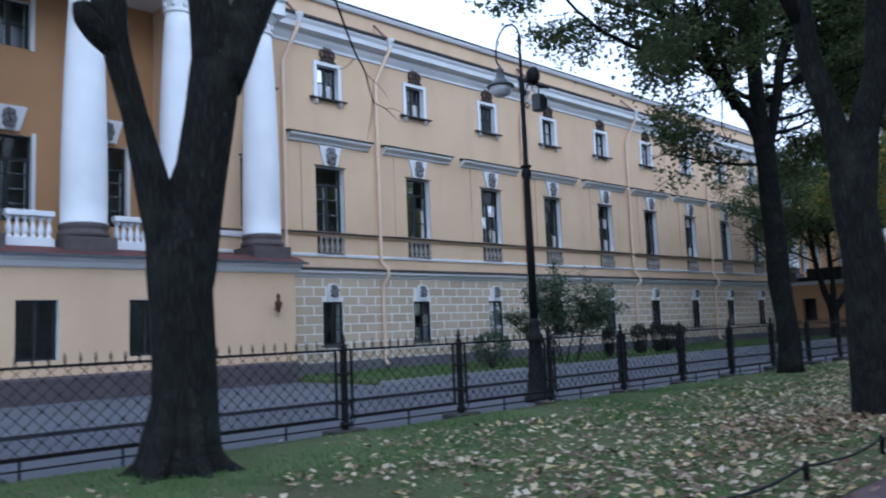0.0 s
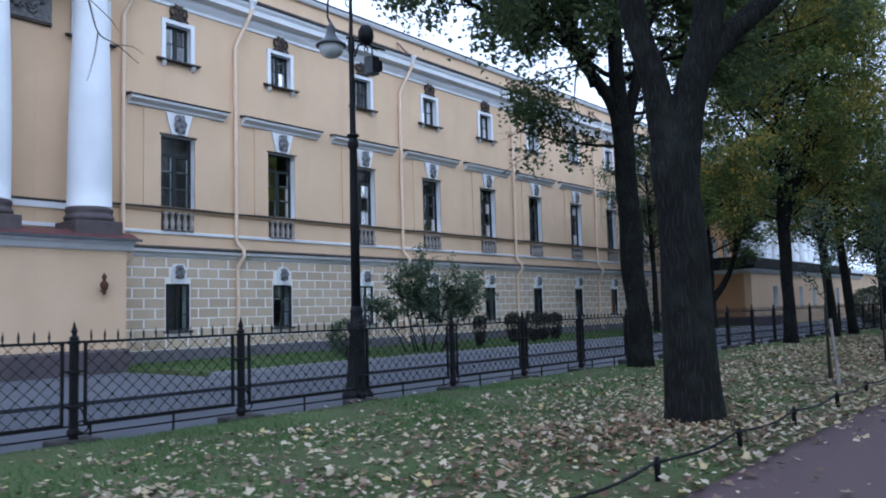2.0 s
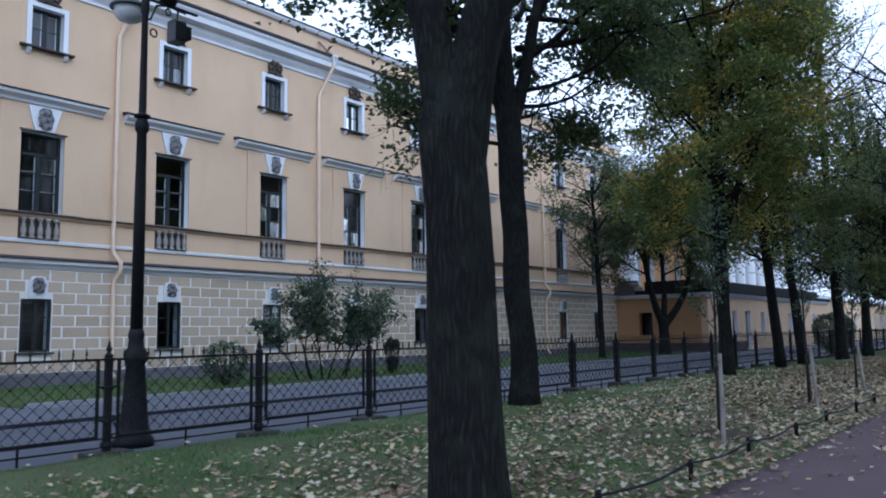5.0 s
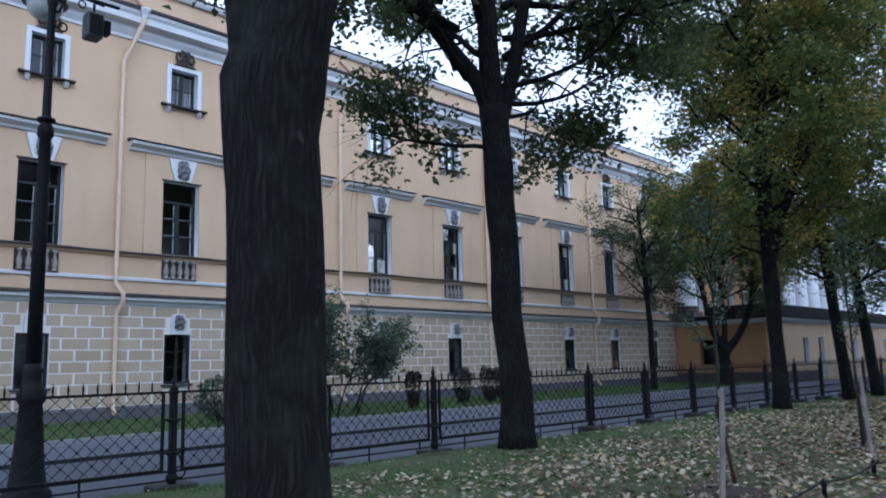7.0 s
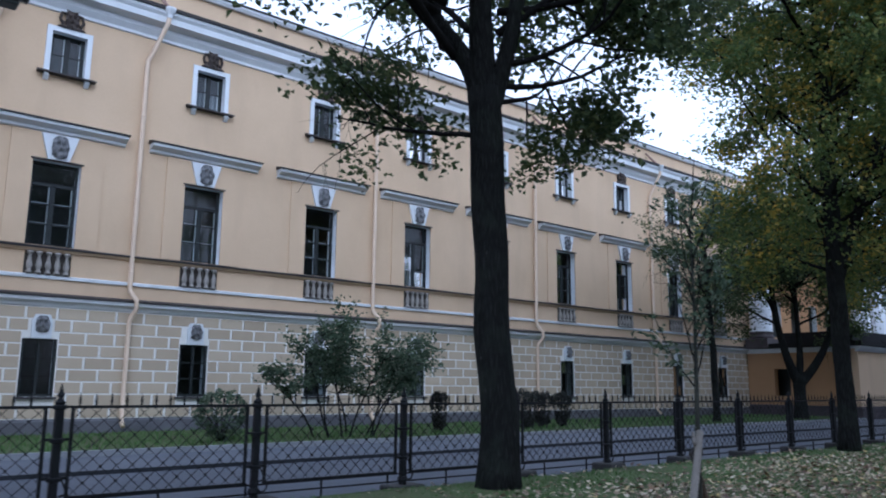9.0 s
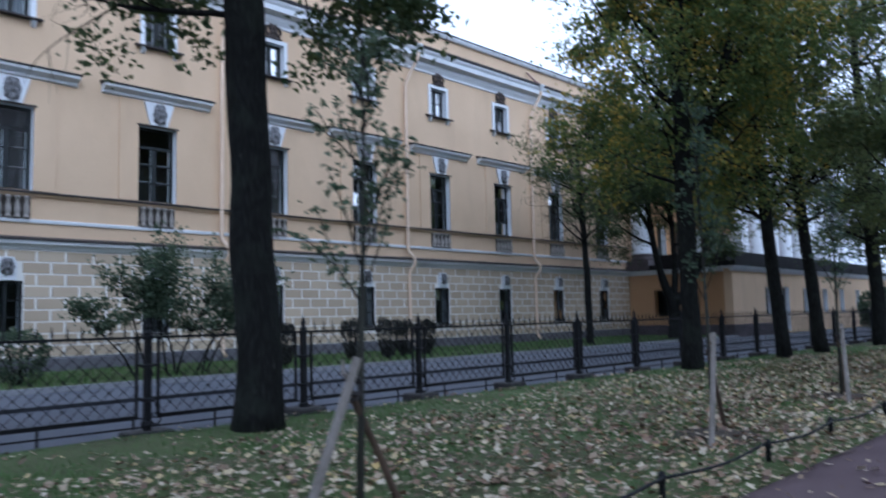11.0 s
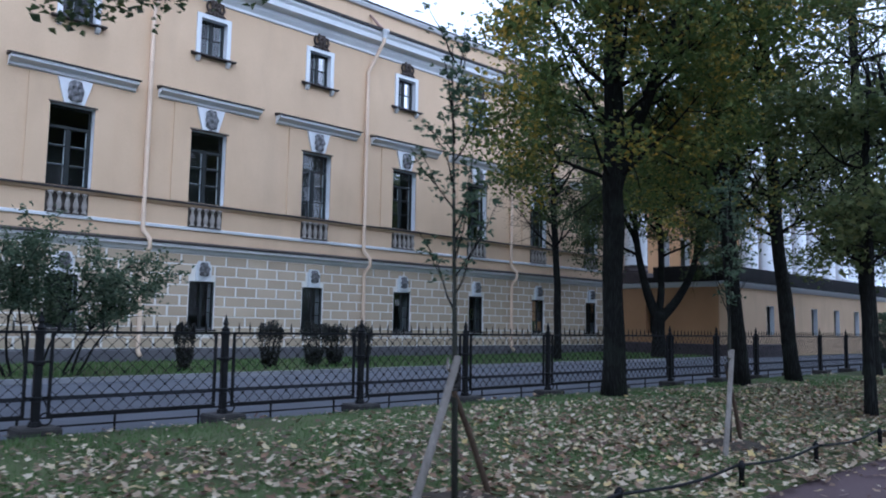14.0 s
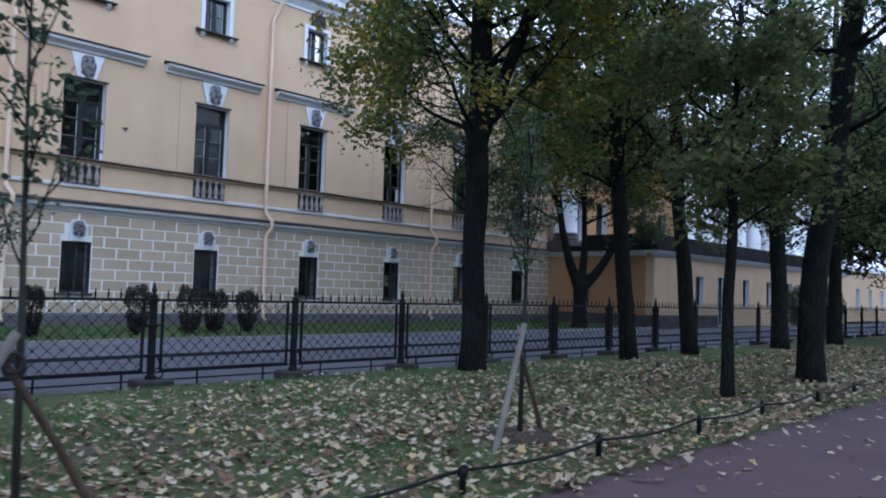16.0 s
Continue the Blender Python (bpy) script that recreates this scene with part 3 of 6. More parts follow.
HOODP = [(W + 0.02, 9.06), (W - 0.10, 9.10), (W - 0.12, 9.18), (W - 0.26, 9.24), (W - 0.34, 9.27), (W - 0.36, 9.37), (W + 0.02, 9.37)]
protos = {}
for k, c in enumerate(BAYS):
    s = (c - FIRST, 0, 0)
    # windows of the three floors
    window(wing, c - 0.49, c + 0.49, 1.15, 2.83, W + 0.07, 2, 3, dark=True)
    window(wing, c - 0.70, c + 0.70, 5.6, 8.2, W + 0.30, 2, 3, transom=7.52, curtain=0)
    window(wing, c - 0.52, c + 0.52, 11.05, 12.36, W + 0.24, 2, 2, curtain=(0, 2, 0, 0, 0, 2, 0, 0, 0)[k])
    if not protos:
        bm = bmesh.new()
        pierced(bm, c - 1.36, c + 1.36, 5.594, 9.06, W - 0.05, W + 0.01, [(c - 0.70, c + 0.70, 5.6, 8.2, 0)])
        protos["window_field"] = part("window_field", bm, PLASTER, wing)
        bm = bmesh.new()
        mould(bm, HOODP, c - 1.98, c + 1.98)
        protos["window_hood"] = part("window_hood", bm, WHITE, wing, "white moulded window hood")
        bm = bmesh.new()
        mould(bm, [(W - 0.42, 9.374), (W - 0.42, 9.41), (W, 9.5), (W, 9.374)], c - 2.03, c + 2.03)
        protos["hood_flashing"] = part("hood_flashing", bm, FLASHING, wing)
        bm = bmesh.new()
        slab(bm, [(c - 0.31, 8.24), (c + 0.31, 8.24), (c + 0.54, 9.03), (c - 0.54, 9.03)], W - 0.14, W)
        protos["keystone"] = part("keystone", bm, WHITE, wing, "white keystone carrying a carved mask")
        bm = mask_relief(bmesh.new(), c, W - 0.13, 8.63, 0.50, 0.70, 1)
        protos["mask"] = part("mask", bm, GREYRELIEF, wing, "weathered grey carved mask", True)
        bm = bmesh.new()
        box(bm, c - 0.76, c + 0.76, W - 0.09, W + 0.03, 8.2, 8.245)
        protos["lintel_flashing"] = part("lintel_flashing", bm, FLASHING, wing)
        # upper window surround
        bm = bmesh.new()
        pierced(bm, c - 0.68, c + 0.68, 10.98, 12.52, W - 0.07, W + 0.02, [(c - 0.52, c + 0.52, 11.0, 12.36, 0)])
        protos["architrave"] = part("architrave", bm, WHITE, wing)
        bm = bmesh.new()
        mould(bm, [(W - 0.24, 10.93), (W - 0.24, 10.975), (W + 0.02, 11.05), (W + 0.02, 10.93)], c - 0.86, c + 0.86)
        protos["sill"] = part("sill", bm, FLASHING, wing, "dark metal-capped sill")
        for sx in (-0.6, 0.6):
            bm = bmesh.new()
            mould(bm, [(W, 10.72), (W - 0.06, 10.74), (W - 0.15, 10.84), (W - 0.16, 10.926), (W, 10.926)], c + sx - 0.07, c + sx + 0.07)
            protos["bracket%d" % (sx > 0)] = part("sill_bracket", bm, WHITE, wing)
        bm = bmesh.new()
        mask_relief(bm, c, W - 0.04, 12.80, 0.42, 0.56, 4)
        slab(bm, [(c - 0.42, 12.53), (c + 0.42, 12.53), (c + 0.30, 12.62), (c - 0.30, 12.62)], W - 0.12, W)
        slab(bm, [(c - 0.12, 13.0), (c + 0.12, 13.0), (c + 0.18, 13.14), (c, 13.08), (c - 0.18, 13.14)], W - 0.12, W)
        for sx in (-0.28, 0.28):
            tube(bm, [(c + sx * 0.55, W - 0.06, 13.02), (c + sx * 1.1, W - 0.08, 13.0), (c + sx * 1.25, W - 0.08, 12.8), (c + sx * 0.95, W - 0.08, 12.64), (c + sx * 0.8, W - 0.08, 12.72)], 0.05, 6)
        protos["cartouche"] = part("cartouche", bm, BROWNRELIEF, wing, "dark weathered cartouche", True)
        # ground floor head stone
        bm = bmesh.new()
        slab(bm, [(c - 0.27, 2.84), (c + 0.27, 2.84), (c + 0.28, 3.36), (c + 0.2, 3.54), (c - 0.2, 3.54), (c - 0.28, 3.36)], W - 0.12, W)
        protos["ground_keystone"] = part("ground_keystone", bm, WHITE, wing)
        bm = mask_relief(bmesh.new(), c, W - 0.11, 3.25, 0.40, 0.5, 7)
        protos["ground_mask"] = part("ground_mask", bm, GREYRELIEF, wing, "weathered grey lion mask", True)
        bm = bmesh.new()
        box(bm, c - 0.58, c + 0.58, W - 0.12, W + 0.2, 1.08, 1.145)
        protos["ground_sill"] = part("ground_sill", bm, FLASHING, wing)
    else:
        for key in list(protos):
            again(protos[key], wing, s)
    # blind balustrade under the main window
    bal = new("blind_balustrade")
    bal.parent, bal.location = wing, Vector((c, W, 4.73)) - origin(wing)
    if k == 0:
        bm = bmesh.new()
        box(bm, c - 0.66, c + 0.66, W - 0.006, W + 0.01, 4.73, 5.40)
        protos_back = part("panel", bm, GAPSHADE, bal, "flat panel behind the balusters, coloured dark as the shade in the gaps")
        bm = bmesh.new()
        lathe(bm, baluster_profile(0.66, 0.095), c - 0.52, W - 0.07, 10, 4.74)
        protos_bal = part("baluster", bm, BALUSTER, bal, "", True)
        n0 = 1
    else:
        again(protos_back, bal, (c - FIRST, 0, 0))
        n0 = 0
    for i in range(n0, 5):
        again(protos_bal, bal, (c - FIRST + 0.26 * i, 0, 0))


window(wing, END - 0.70, END + 0.70, 5.6, 8.2, W + 0.30, 2, 3, transom=7.52)
window(wing, END - 0.52, END + 0.52, 11.05, 12.36, W + 0.24, 2, 2)
for key in ("architrave", "sill", "keystone", "mask", "lintel_flashing"):
    again(protos[key], wing, (END - FIRST, 0, 0))


def downpipe(parent, x, label=""):
    bm = bmesh.new()
    y = W - 0.14
    tube(bm, [(x + 0.45, W - 0.66, 13.75), (x + 0.42, W - 0.62, 13.45), (x + 0.10, y - 0.02, 12.35), (x, y, 12.15), (x, y, 8.0), (x, y, 4.6), (x + 0.01, y - 0.04, 4.42), (x + 0.16, y - 0.26, 4.12), (x + 0.17, y - 0.26, 3.85), (x + 0.08, y - 0.02, 3.55), (x + 0.06, y, 3.4), (x + 0.06, y, 0.45), (x + 0.06, y - 0.2, 0.25)], 0.075, 10)
    p = part("downpipe", bm, PIPE, parent, "ochre-painted metal downpipe", True)
    bm = bmesh.new()
    lathe(bm, [(0.08, 0), (0.10, 0.12), (0.19, 0.3), (0.19, 0.36)], x + 0.45, W - 0.66, 12, 13.62)
    part("hopper", bm, WHITE, p)
    part("roof_spout", tube(bmesh.new(), [(x + 0.30, W + 0.22, 14.85), (x + 0.42, W - 0.35, 14.2), (x + 0.45, W - 0.66, 13.9)], [0.05, 0.07, 0.09], 8), SPOUT, p, "faded red-brown sheet-metal roof spout", True)
    for z in (10.2, 7.4, 5.0, 2.2):
        bm = bmesh.new()
        lathe(bm, [(0.085, 0), (0.092, 0.01), (0.092, 0.05), (0.085, 0.06)], x + (0.06 if z < 3 else 0), y, 10, z)
        part("pipe_collar", bm, PIPE, p)


for x in (15.95, 20.58, 30.10, 39.63, 49.15):
    downpipe(wing, x)

# ---------------- the colonnade and its base, before the wing ----------------
BY = 23.61
portico = thing("portico", (8, BY, 0), "palace portico with tall white columns on a plain ochre base", "building")
bm = bmesh.new()
pierced(bm, -20, 15.06, 0.0, 3.85, BY, BY + 0.5, [(6.10, 7.22, 1.14, 2.82, 1), (9.22, 10.34, 1.14, 2.82, 1), (2.9, 4.02, 1.14, 2.82, 1)])
box(bm, 14.6, 15.06, BY + 0.5, W, 0, 3.85)
part("base_wall", bm, [PLASTER, WHITE], portico)
for a in (2.9, 6.10, 9.22):
    window(portico, a, a + 1.12, 1.14, 2.82, BY + 0.25, 2, 3, dark=True)
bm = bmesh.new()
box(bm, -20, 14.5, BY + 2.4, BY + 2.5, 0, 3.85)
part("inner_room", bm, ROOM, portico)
bm = bmesh.new()
mould(bm, [(BY - 0.12, -0.1), (BY - 0.12, 0.62), (BY, 0.70), (BY + 0.1, 0.70), (BY + 0.1, -0.1)], -20, 15.12)
part("plinth", bm, PLINTH, portico, "dark purple-grey granite plinth")
bm = bmesh.new()
mould(bm, [(BY + 0.02, 3.72), (BY - 0.08, 3.76), (BY - 0.18, 3.90), (BY - 0.30, 3.96), (BY - 0.30, 4.04), (W, 4.04), (W, 3.86)], -20, 15.22)
part("base_cornice", bm, WHITE, portico)
bm = bmesh.new()
mould(bm, [(BY - 0.36, 4.044), (BY - 0.36, 4.09), (BY + 0.35, 4.36), (W, 4.36), (W, 4.044)], -20, 15.36)
part("base_roof", bm, REDROOF, portico, "dark red sheet-metal ledge roof")
bm = bmesh.new()
mould(bm, [(BY - 0.39, 4.02), (BY - 0.39, 4.10), (BY - 0.34, 4.10), (BY - 0.34, 4.02)], -20, 15.4)
part("drip_edge", bm, LAMPMETAL, portico)
CY = 24.35


def column(parent, x, y, z0=4.36, top=13.35):
    col = new("column")
    col.parent, col.location = parent, Vector((x, y, z0)) - origin(parent)
    bm = bmesh.new()
    box(bm, x - 0.74, x + 0.74, y - 0.74, y + 0.74, z0 - 0.3, z0 + 0.30, 0.02)
    part("pedestal", bm, DARKSTONE, col, "dark stone column pedestal")
    bm = bmesh.new()
    lathe(bm, [(0.70, -0.02), (0.745, 0.05), (0.745, 0.13), (0.69, 0.19), (0.675, 0.25), (0.71, 0.31), (0.71, 0.37), (0.675, 0.41)], x, y, 32, z0 + 0.32)
    part("column_base", bm, DARKSTONE, col, "dark stone moulded column base", True)
    h = top - 1.05 - (z0 + 0.73)
    prof = []
    for i in range(13):
        u = i / 12
        prof.append((0.665 - 0.215 * u ** 2.3, h * u))
    bm = lathe(bmesh.new(), [(0.70, 0), (0.70, 0.05)] + [(r, 0.08 + z) for r, z in prof], x, y, 40, z0 + 0.73)
    part("shaft", bm, WHITE, col, "white plastered column shaft", True)
    bm = bmesh.new()
    lathe(bm, [(0.45, 0), (0.51, 0.03), (0.51, 0.09), (0.46, 0.12), (0.46, 0.42), (0.50, 0.45), (0.52, 0.5), (0.66, 0.66), (0.68, 0.72)], x, y, 32, top - 1.0)
    box(bm, x - 0.72, x + 0.72, y - 0.72, y + 0.72, top - 0.28, top - 0.1)
    for i in range(8):
        a = 6.2832 * i / 8
        lathe(bm, [(0.02, -0.12), (0.09, -0.05), (0.1, 0.05), (0.03, 0.12)], x + 0.48 * math.cos(a), y + 0.48 * math.sin(a), 6, top - 0.72)
    part("capital", bm, WHITE, col, "white moulded capital")
    return col


first_column = column(portico, 14.2, CY)
for x in (11.16, 8.13, 5.10, 2.06):
    o = new("column")
    o.parent, o.location = portico, Vector((x, CY, 4.36)) - origin(portico)
    for ch in first_column.children:
        again(ch, o, (x - 14.2, 0, 0))

# loggia wall, end bay with reliefs, entablature
LY = 26.8
lw = [6.62, 9.65, 3.58]
bm = bmesh.new()
pierced(bm, -20, 11.3, 4.3, 13.3, LY, LY + 0.4, [h for c in lw for h in ((c - 0.7, c + 0.7, 5.45, 8.2, 1), (c - 0.6, c + 0.6, 11.05, 12.6, 1))])
part("loggia_wall", bm, [LOGGIA, WHITE], portico, "orange plaster wall behind the columns, coloured darker for its shade")
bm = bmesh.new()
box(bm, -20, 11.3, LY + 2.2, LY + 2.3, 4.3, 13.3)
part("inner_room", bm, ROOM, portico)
for c in lw:
    window(portico, c - 0.7, c + 0.7, 5.45, 8.2, LY + 0.2, 2, 4, transom=7.45)
    window(portico, c - 0.6, c + 0.6, 11.05, 12.6, LY + 0.2, 2, 2, curtain=2)
    bm = slab(bmesh.new(), [(c - 0.31, 8.3), (c + 0.31, 8.3), (c + 0.54, 9.1), (c - 0.54, 9.1)], LY - 0.14, LY)
    part("keystone", bm, WHITE, portico)
    bm = mask_relief(bmesh.new(), c, LY - 0.13, 8.68, 0.42, 0.64, 2)
    part("mask", bm, GREYRELIEF, portico, "", True)
    for a in ((c - 0.82, c - 0.7, 5.45, 8.3), (c + 0.7, c + 0.82, 5.45, 8.3), (c - 0.74, c - 0.6, 11.0, 12.75), (c + 0.6, c + 0.74, 11.0, 12.75)):
        part("architrave", box(bmesh.new(), a[0], a[1], LY - 0.06, LY, a[2], a[3]), WHITE, portico)
bm = bmesh.new()
box(bm, 11.3, X0 - 2.01, W - 0.02, LY + 0.2, 4.3, 13.3)
part("end_wall", bm, PLASTER, portico)
for za, zb, d, mat, nm in ((5.42, 5.5, 0.06, FLASHING, "string_flashing"), (5.22, 5.416, 0.05, WHITE, "string_course"), (4.62, 4.74, 0.06, WHITE, "white_band")):
    bm = box(bmesh.new(), 11.32, X0 - 0.1, W - 0.02 - d, W - 0.004, za, zb)
    part(nm, bm, mat, portico)
# carved panel high between the columns
bm = box(bmesh.new(), 12.0, 13.5, W - 0.10, W - 0.021, 11.25, 12.95)
panel = part("relief_panel", bm, GREYRELIEF, portico, "grey carved relief panel with a mask and scrolls")
for i in range(14):
    px, pz = 12.65 + 0.55 * math.cos(i * 2.4) * math.sqrt((i + 1) / 14), 12.1 + 0.65 * math.sin(i * 2.4) * math.sqrt((i + 1) / 14)
    part("carving", mask_relief(bmesh.new(), px, W - 0.09, pz, 0.34, 0.34, i * 1.7), GREYRELIEF, panel, "", True)
bm = box(bmesh.new(), 11.8, 13.5, W - 0.13, W - 0.021, 11.14, 11.245)
part("panel_sill", bm, BROWNRELIEF, portico)
bm = bmesh.new()
mould(bm, [(CY + 0.75, 13.25), (CY - 0.62, 13.25), (CY - 0.62, 13.6), (CY - 0.75, 13.65), (CY - 0.75, 14.2), (CY - 1.2, 14.4), (CY - 1.3, 14.7), (W + 0.2, 14.7), (W + 0.2, 13.32), (CY + 0.75, 13.32)], -20, 14.95)
part("entablature", bm, WHITE, portico)
bm = bmesh.new()
box(bm, -20, 14.9, CY + 0.75, LY + 2.3, 13.3, 13.5)
part("loggia_ceiling", bm, WHITE, portico)
bm = box(bmesh.new(), -20, 14.9, CY, LY + 6, 14.7, 16.5)
part("attic", bm, PLASTER, portico)
# balustrades between the columns
for a, b in ((-0.1, 1.2), (2.92, 4.24), (5.96, 7.27), (8.99, 10.3)):
    bs = new("balustrade")
    bs.parent, bs.location = portico, Vector(((a + b) / 2, CY, 4.6)) - origin(portico)
    part("base_rail", box(bmesh.new(), a, b, CY - 0.16, CY + 0.16, 4.36, 4.62), WHITE, bs)
    part("top_rail", box(bmesh.new(), a, b, CY - 0.17, CY + 0.17, 5.25, 5.42, 0.02), WHITE, bs)
    for i in range(6):
        x = a + 0.12 + (b - a - 0.24) * i / 5
        part("baluster", lathe(bmesh.new(), baluster_profile(0.63, 0.10), x, CY, 10, 4.62), WHITE, bs, "", True)
# wall lantern bracket
lant = thing("wall_lantern", (14.22, BY, 2.7), "rusty iron lantern bracket on the ochre base wall", "lantern")
part("bracket", tube(bmesh.new(), [(14.22, BY + 0.01, 2.5), (14.22, BY - 0.2, 2.45), (14.22, BY - 0.25, 2.6)], 0.025, 6), RUST, lant)
part("lantern_body", lathe(bmesh.new(), [(0.03, 0), (0.06, 0.08), (0.05, 0.12), (0.10, 0.2), (0.13, 0.36), (0.06, 0.42), (0.05, 0.5), (0.08, 0.55), (0.05, 0.62), (0.01, 0.68)], 14.22, BY - 0.25, 10, 2.36), RUST, lant, "", True)

# ---------------- the projecting terrace at the wing's end ----------------
TX, TY = 59.25, 19.0
terrace = thing("terrace_building", (70, TY, 0), "low ochre terrace building carrying a row of white columns", "building")
bm = bmesh.new()
tw = [(64.1, 65.1, 1.2, 2.85), (67.0, 68.1, 0.1, 2.9), (70.7, 71.7, 1.2, 2.85), (74.6, 75.6, 1.2, 2.85), (78.4, 79.4, 1.2, 2.85), (82.4, 83.4, 1.2, 2.85), (86.4, 87.4, 1.2, 2.85)]
pierced(bm, TX, 92, 0, 3.9, TY, TY + 0.5, [(*h, 1) for h in tw])
part("front_wall", bm, [PLASTER, WHITE], terrace)
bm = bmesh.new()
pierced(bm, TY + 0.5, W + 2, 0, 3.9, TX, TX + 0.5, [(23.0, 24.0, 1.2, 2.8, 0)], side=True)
part("side_wall", bm, LOGGIA, terrace, "orange plaster side wall, coloured darker for its shade")
for i, h in enumerate(tw):
    window(terrace, *h, TY + 0.3, 2, 3, curtain=1 if i != 1 else 0)
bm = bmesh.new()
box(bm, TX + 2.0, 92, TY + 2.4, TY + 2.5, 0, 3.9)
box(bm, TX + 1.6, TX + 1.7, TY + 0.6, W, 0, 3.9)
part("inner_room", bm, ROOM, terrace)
part("plinth", mould(bmesh.new(), [(TY - 0.06, -0.1), (TY - 0.06, 0.62), (TY, 0.68), (TY + 0.1, 0.68), (TY + 0.1, -0.1)], TX - 0.06, 66.95), PLINTH, terrace)
part("plinth", mould_y(bmesh.new(), [(TX - 0.06, -0.1), (TX - 0.06, 0.62), (TX, 0.68), (TX + 0.1, 0.68), (TX + 0.1, -0.1)], TY + 0.1, W), PLINTH, terrace)
part("cornice", mould(bmesh.new(), [(TY + 0.02, 3.74), (TY - 0.12, 3.8), (TY - 0.28, 3.94), (TY - 0.3, 4.04), (TY + 0.5, 4.04), (TY + 0.5, 3.902), (TY + 0.02, 3.9)], TX - 0.28, 92), WHITE, terrace)
part("cornice", mould_y(bmesh.new(), [(TX + 0.02, 3.74), (TX - 0.1, 3.8), (TX - 0.16, 3.94), (TX - 0.18, 4.03), (TX + 0.5, 4.03), (TX + 0.5, 3.902), (TX + 0.02, 3.9)], TY + 0.5, W), WHITE, terrace)
part("terrace_roof", box(bmesh.new(), TX - 0.3, 92, TY - 0.36, LY + 3, 4.044, 4.32), ROOFDARK, terrace, "black sheet-metal terrace roof")
part("parapet", box(bmesh.new(), TX + 0.2, 90, TY + 0.3, TY + 0.5, 4.324, 4.95), ROOFDARK, terrace)
part("parapet", box(bmesh.new(), TX + 0.2, TX + 0.4, TY + 0.5, 23.6, 4.324, 4.95), ROOFDARK, terrace)
for k in (0, *range(5, 18)):
    x = 59.6 + 3.03 * k
    o = new("column")
    o.parent, o.location = terrace, Vector((x, CY + 0.5, 4.36)) - origin(terrace)
    for ch in first_column.children:
        again(ch, o, (x - 14.2, 0.5, 0))
bm = bmesh.new()
pierced(bm, TX + 0.3, 113, 4.3, 13.3, LY + 2.5, LY + 2.9, [(61.5 + 3.03 * k - 0.7, 61.5 + 3.03 * k + 0.7, 5.45, 8.2, 1) for k in range(16)])
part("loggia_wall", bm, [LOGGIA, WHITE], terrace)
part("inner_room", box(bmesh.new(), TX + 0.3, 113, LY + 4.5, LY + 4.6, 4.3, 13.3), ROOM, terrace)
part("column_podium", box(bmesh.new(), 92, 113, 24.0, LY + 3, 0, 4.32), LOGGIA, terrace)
part("entablature", box(bmesh.new(), TX - 0.1, 113, 23.9, LY + 5, 13.3, 14.2), WHITE, terrace)

# a further low wall and pale building closing the view along the road
far = thing("far_building", (110, 20, 0), "pale ochre building closing the road", "building")
bm = bmesh.new()
pierced(bm, 92.3, 150, 0, 4.6, 20.5, 21.0, [(96 + 4 * k, 97.2 + 4 * k, 1.2, 3.0, 1) for k in range(12)])
part("wall", bm, [PLASTER, WHITE], far)
part("roof", mould(bmesh.new(), [(20.2, 4.6), (20.2, 4.9), (26, 6.6), (26, 4.6)], 92.3, 150), WHITE, far)
part("inner_room", box(bmesh.new(), 92.3, 150, 22.0, 22.2, 0, 4.6), ROOM, far)


# ---------------- fence along the road ----------------
FY, STEP, F0 = 10.02, 2.522, 7.24
fence = thing("iron_fence", (30, FY, 0), "black iron fence with spear finials and diamond mesh panels", "fence")


def fence_post_mesh(x):
    bm = bmesh.new()
    box(bm, x - 0.045, x + 0.045, FY - 0.045, FY + 0.045, -0.02, 1.30, 0.008)
    lathe(bm, [(0.075, 0), (0.085, 0.03), (0.07, 0.08)], x, FY, 10, 0.10)
    for z in (0.42, 0.86, 1.24):
        lathe(bm, [(0.05, 0), (0.08, 0.015), (0.08, 0.05), (0.05, 0.065)], x, FY, 10, z)
    lathe(bm, [(0.05, 0), (0.062, 0.03), (0.035, 0.06), (0.025, 0.08), (0.045, 0.11), (0.028, 0.15), (0.012, 0.21), (0.002, 0.25)], x, FY, 10, 1.30)
    return bm


def ring(bm, x, y, z, r, w):
    pts = [(x + r * math.cos(6.2832 * i / 14), y, z + r * math.sin(6.2832 * i / 14)) for i in range(15)]
    return tube(bm, pts, w, 5)


